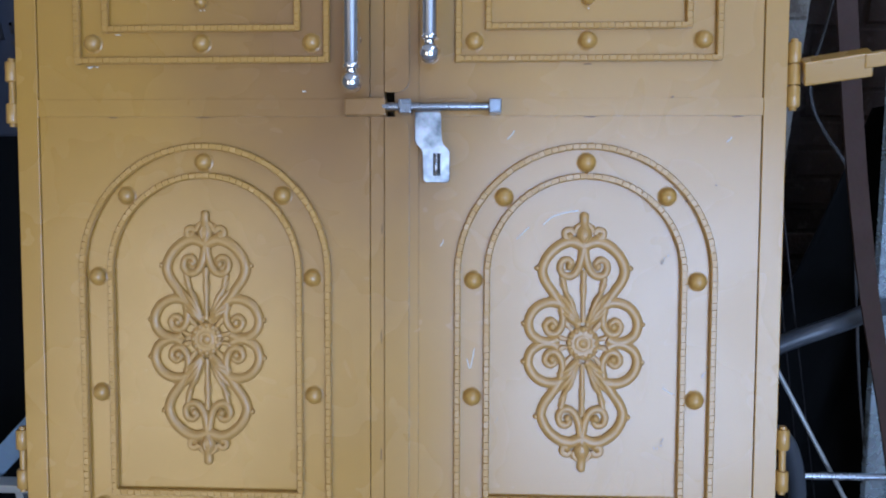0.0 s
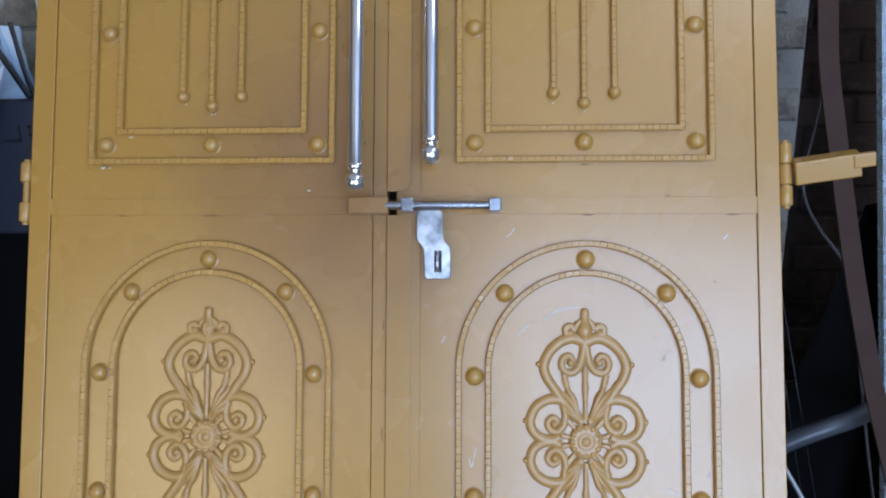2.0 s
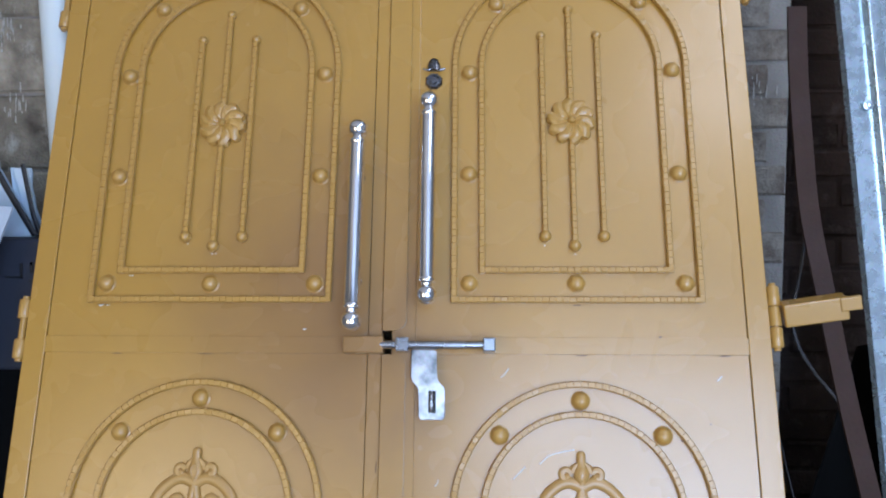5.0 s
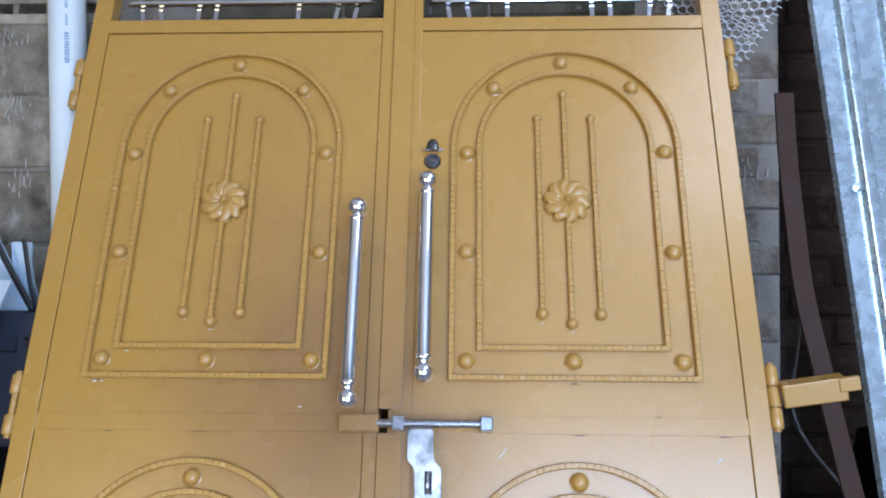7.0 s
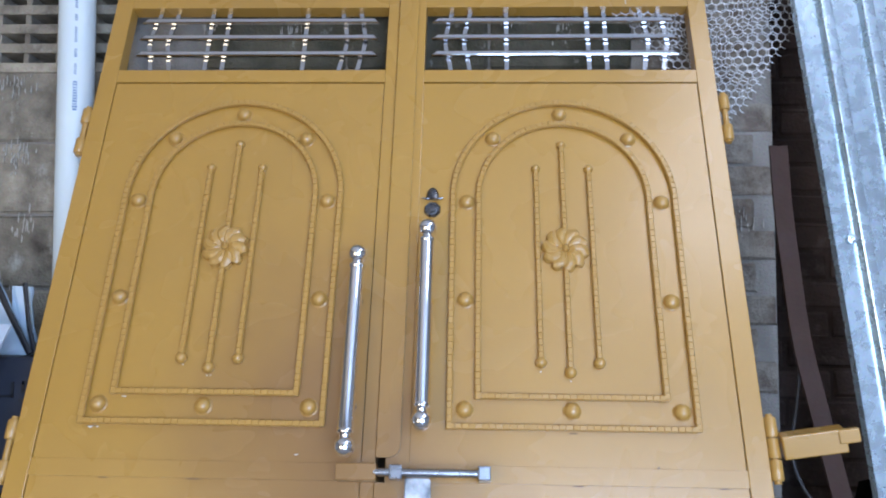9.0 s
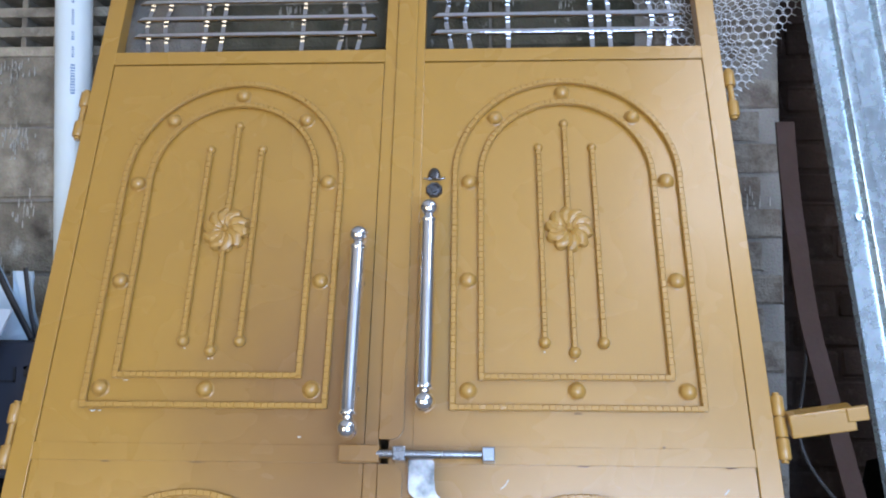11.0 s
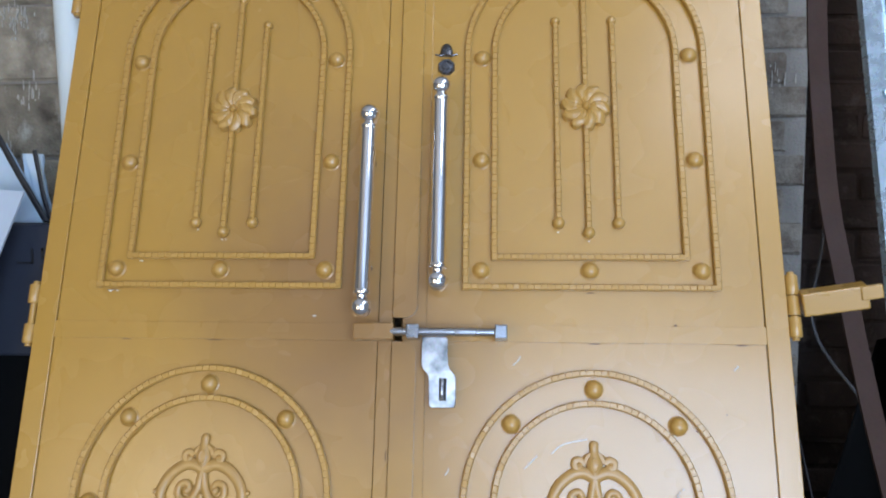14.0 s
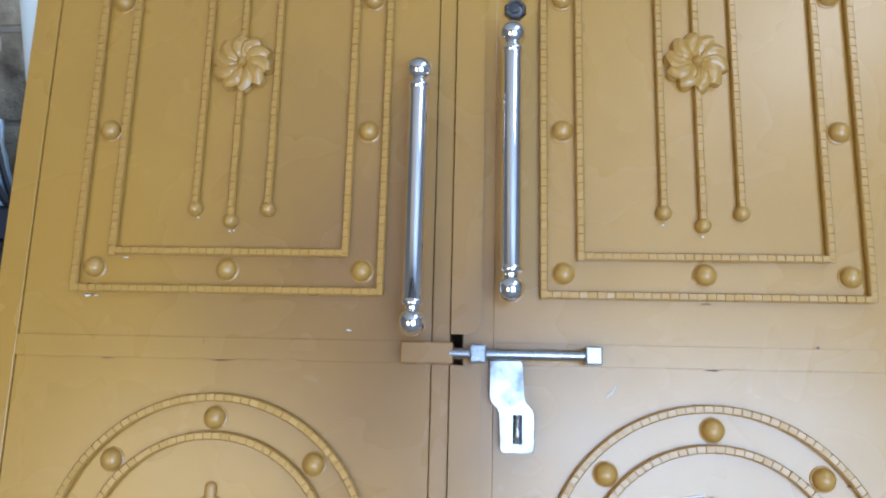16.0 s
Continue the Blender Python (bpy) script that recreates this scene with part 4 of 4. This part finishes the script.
sheet_stack = thing("ribbed_sheet", "bright galvanised ribbed steel sheet leaning on the wall", "metal sheet")
part("sheet", ribbed_sheet((0.955, 0.46, 0.0), (0.685, 0.60, 2.55)), GALV, sheet_stack, smooth=True)
bolt_at = Vector((0.955, 0.46, 0.0)).lerp(Vector((0.685, 0.60, 2.55)), 1.395 / 2.55) + Vector((0.034, -0.002, 0))
part("rivet", turned([(0.009, 0.0), (0.009, 0.003), (0.005, 0.004), (0.004, 0.007), (0.0001, 0.008)], Matrix.Translation(bolt_at) @ TOWARD, 14), GALV, sheet_stack, smooth=True)

# bent red oxide flat standing in front of it
flat = thing("steel_flat", "bent dark red oxide steel flat leaning beside the door", "steel bar")
path = smooth_path([(0.990, 0.34, 0.0), (0.890, 0.365, 0.36), (0.846, 0.375, 0.51), (0.806, 0.39, 0.65), (0.776, 0.40, 0.77), (0.750, 0.42, 0.90), (0.718, 0.45, 1.09), (0.698, 0.465, 1.21), (0.691, 0.485, 1.34), (0.693, 0.515, 1.45), (0.695, 0.535, 1.570)], 5)
rings = []
for p in path:
    rings.append([p + Vector((a, b, 0)) for a, b in ((0, 0), (0.033, 0.0), (0.033, 0.006), (0, 0.006))])
part("bar", quad_strip(bmesh.new(), rings), OXIDE, flat)

# thin cable hanging behind the fixing arm
cable_thing = thing("cable", "thin grey cable hanging loosely beside the door", "cable")
part("wire", tube(smooth_path([(0.735, 0.56, 1.42), (0.745, 0.54, 1.25), (0.722, 0.51, 1.11), (0.706, 0.50, 1.02), (0.717, 0.50, 0.966), (0.747, 0.50, 0.917), (0.798, 0.50, 0.851), (0.822, 0.50, 0.78), (0.840, 0.50, 0.69), (0.870, 0.50, 0.54), (0.905, 0.50, 0.38), (0.955, 0.48, 0.15), (0.975, 0.47, 0.004)], 8), 0.0030, 8), CABLE, cable_thing, smooth=True)

# black rubber hoses and rods low down beside the door
hose = thing("rubber_hose", "black bent rubber hose lying among scrap beside the door", "hose")
part("tube", tube(smooth_path([(0.56, 0.47, 0.38), (0.62, 0.45, 0.465), (0.69, 0.44, 0.520), (0.80, 0.44, 0.570), (0.95, 0.50, 0.58), (1.10, 0.50, 0.48), (1.16, 0.48, 0.23), (1.17, 0.46, 0.002)], 8), 0.0165, 14), RUBBER, hose, smooth=True)
hose2 = thing("rubber_hose", "short black rubber hose drooping to the floor", "hose")
part("tube", tube(smooth_path([(0.55, 0.42, 0.33), (0.62, 0.36, 0.402), (0.668, 0.34, 0.404), (0.705, 0.34, 0.372), (0.735, 0.34, 0.28), (0.75, 0.34, 0.15), (0.76, 0.34, 0.002)], 8), 0.016, 14), RUBBER, hose2, smooth=True)
rod_thing = thing("steel_rod", "thin bare steel rod standing among the scrap", "rod")
part("rod", tube([(0.985, 0.40, 0.002), (0.650, 0.37, 0.555)], 0.0042, 8), PALE_BAR, rod_thing, smooth=True)
for a, b in (((0.875, 0.46, 0.0), (0.640, 0.52, 1.02)), ((0.850, 0.48, 0.0), (0.655, 0.54, 0.92))):
    r = thing("steel_rod", "thin dull steel rod standing behind the scrap", "rod")
    part("rod", tube([a, b], 0.0014, 6), DARK_STEEL, r, smooth=True)
rail_thing = thing("pipe_rail", "thin horizontal steel pipe beside the door foot", "pipe")
part("tube", tube([(0.50, 0.35, 0.298), (1.35, 0.35, 0.300)], 0.007, 12, 1.0, (0, 0, 1)), ZINC, rail_thing, smooth=True)
for x in (0.52, 1.33):
    part("leg", tube([(x, 0.35, 0.0), (x, 0.35, 0.292)], 0.008, 10), PALE_BAR, rail_thing, smooth=True)


# added black sheet in folds, standing in for shade at the wall's foot
def draped(x0, slant, x1, y, z0, z1, folds, depth, seed):
    bm = bmesh.new()
    nx, nz = 60, 14
    grid = []
    for j in range(nz + 1):
        row = []
        for i in range(nx + 1):
            a, b = i / nx, j / nz
            left = x0 + slant * b
            x = left + (x1 - left) * a
            z = z0 + (z1 + 0.04 * noise.noise((x * 5, seed, 0)) - z0) * b
            f = depth * (1 - 0.6 * b) * math.sin(folds * a * 6.28 + 1.5 * noise.noise((x * 6, z * 2, seed)))
            row.append(bm.verts.new((x, y + f, z)))
        grid.append(row)
    for j in range(nz):
        for i in range(nx):
            bm.faces.new((grid[j][i], grid[j][i + 1], grid[j + 1][i + 1], grid[j + 1][i]))
    return bm


shade_sheet = part("tarpaulin", draped(0.625, 0.245, 1.9, 0.600, 0.003, 0.93, 6, 0.022, 3.0), SHADE_BLACK, smooth=True)
shade_sheet.modifiers.new("thickness", "SOLIDIFY").thickness = 0.002
tagged(shade_sheet, "added black folded sheet, standing in for shade by wall", "tarpaulin")

# cartons, sheet and plastic to the side of the door
carton = thing("carton", "dark navy cardboard carton with black print, on added box", "box")
part("body", box((-1.30, 0.42, 0.93), (-0.52, 0.615, 1.165), 0.006), CARTON, carton)
# added black box under the carton, in place of the shade there
bale = thing("shade_box", "added black box, standing in for shade under the carton", "bale")
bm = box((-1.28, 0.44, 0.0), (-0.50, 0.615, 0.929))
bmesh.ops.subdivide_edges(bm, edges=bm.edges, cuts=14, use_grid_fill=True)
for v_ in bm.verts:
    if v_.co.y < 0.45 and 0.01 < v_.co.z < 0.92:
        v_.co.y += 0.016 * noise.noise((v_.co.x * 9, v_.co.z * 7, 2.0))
part("box_body", bm, SHADE_BLACK, bale, smooth=True)
for x0, z0, x1, z1 in ((-0.690, 1.095, -0.660, 1.099), (-0.664, 1.095, -0.659, 1.122), (-0.645, 1.118, -0.625, 1.123), (-0.645, 1.106, -0.640, 1.123), (-0.645, 1.104, -0.625, 1.109), (-0.630, 1.090, -0.625, 1.108), (-0.648, 1.088, -0.625, 1.093)):
    part("print_mark", box((x0, 0.4185, z0), (x1, 0.4205, z1)), CARTON_PRINT, carton)
sheet = thing("metal_sheet", "pale bluish white metal sheet leaning beside the door", "metal sheet")
bm = bmesh.new()
corners = [Vector(p) for p in ((-0.640, 0.370, 1.222), (-1.25, 0.40, 1.262), (-1.42, 0.06, 0.0), (-0.985, 0.03, 0.0), (-0.757, 0.27, 0.83))]
a = [bm.verts.new(p) for p in corners]
b = [bm.verts.new(p + Vector((0, 0.004, -0.0005))) for p in corners]
bm.faces.new(a)
bm.faces.new(b[::-1])
for i in range(5):
    j = (i + 1) % 5
    bm.faces.new((a[j], a[i], b[i], b[j]))
part("panel", bm, SHEET, sheet)

wrap = thing("plastic_wrap", "pale blue folded plastic sheet with black edging, on carton", "plastic sheet")
for pts, y0 in (([(-0.98, 1.166), (-0.662, 1.166), (-0.699, 1.250), (-0.730, 1.308), (-0.98, 1.345)], 0.462), ([(-0.668, 1.166), (-0.650, 1.170), (-0.662, 1.226), (-0.670, 1.290), (-0.706, 1.291), (-0.702, 1.252)], 0.472)):
    bm = prism(pts[::-1], y0, y0 + 0.004)
    bmesh.ops.subdivide_edges(bm, edges=bm.edges, cuts=5, use_grid_fill=True)
    for v_ in bm.verts:
        v_.co.y += 0.010 * noise.noise((v_.co.x * 30, v_.co.z * 30, 4.0))
    part("flap", bm, BAG, wrap)
for pts, r in (([(-0.790, 0.452, 1.415), (-0.738, 0.452, 1.323), (-0.699, 0.452, 1.250), (-0.653, 0.452, 1.169)], 0.0060), ([(-0.672, 0.456, 1.296), (-0.664, 0.456, 1.245), (-0.657, 0.456, 1.206), (-0.646, 0.456, 1.170)], 0.0045)):
    part("edging", tube(smooth_path(pts, 6), r, 8, 0.5), CARTON_PRINT, wrap, "black edging strip", True)

pale = thing("steel_bar", "pale steel bar lying beside the foot of door", "steel bar")
part("bar", box((-1.40, 0.190, 0.350), (-0.647, 0.216, 0.366), 0.002), PALE_BAR, pale)
for x in (-1.38, -0.674):
    part("leg", box((x, 0.192, 0.0), (x + 0.014, 0.214, 0.352), 0.002), PALE_BAR, pale)
plank = thing("plank", "dusty blue painted plank leaning beside the door foot", "plank")
part("board", box((-0.02, 0.0, 0.0), (0.02, 0.018, 0.66), 0.002, Matrix.Translation((-1.085, 0.225, 0.016)) @ Matrix.Rotation(radians(45), 4, "Y")), BLUE_WOOD, plank)

# ---------------------------------------------------------------- block courses of the wall
random.seed(5)
def course_blocks(parent, y, x0, x1, z_top, z_low, skip, mat=BLOCK, name="block", COURSE=COURSE, LENGTH=LENGTH, gap=0.004):
    meshes = []
    for k in range(5):
        bm = box((-LENGTH / 2 + gap, 0.0, -COURSE / 2 + gap), (LENGTH / 2 - gap, 0.02, COURSE / 2 - gap), 0.005)
        for v_ in bm.verts:
            v_.co += Vector((random.gauss(0, 0.0018), random.gauss(0, 0.0016), random.gauss(0, 0.0018)))
        meshes.append(to_mesh(name, bm, mat))
    z = VENT_Z0 - COURSE / 2 + COURSE * int(1.24 / COURSE)
    row = 0
    while z > z_low:
        x = x0 + LENGTH / 2 - (LENGTH / 2 if row % 2 else 0)
        while x < x1 + LENGTH / 2:
            lo, hi = max(x - LENGTH / 2, x0), min(x + LENGTH / 2, x1)
            if z < z_top and hi - lo > 0.05 and not skip(lo, hi, z):
                ob = new(name, random.choice(meshes))
                ob.matrix_basis = Matrix.Translation(((lo + hi) / 2, y + random.uniform(-0.002, 0.002), z)) @ Matrix.Diagonal(((hi - lo) / LENGTH, 1, 1, 1))
                ob.parent = parent
            x += LENGTH
        z -= COURSE
        row += 1


behind_grille = lambda lo, hi, z: z > VENT_Z0 and lo > -0.62
course_blocks(wall_back, WALL_Y, -1.78, 0.50, 2.95, 0.05, lambda lo, hi, z: behind_grille(lo, hi, z) or (VENT_Z0 < z < VENT_Z1 and hi > VENT_X0 and lo < VENT_X1))
course_blocks(wall_back, WALL_Y, -1.78, 0.50, 2.95, VENT_Z0, lambda lo, hi, z: not behind_grille(lo, hi, z), DARK_BLOCK)
course_blocks(wall_back, WALL_Y, 0.50, 0.752, 2.6, 0.30, lambda lo, hi, z: False, PALE_BRICK, "brick", 0.066, 0.215, 0.0035)
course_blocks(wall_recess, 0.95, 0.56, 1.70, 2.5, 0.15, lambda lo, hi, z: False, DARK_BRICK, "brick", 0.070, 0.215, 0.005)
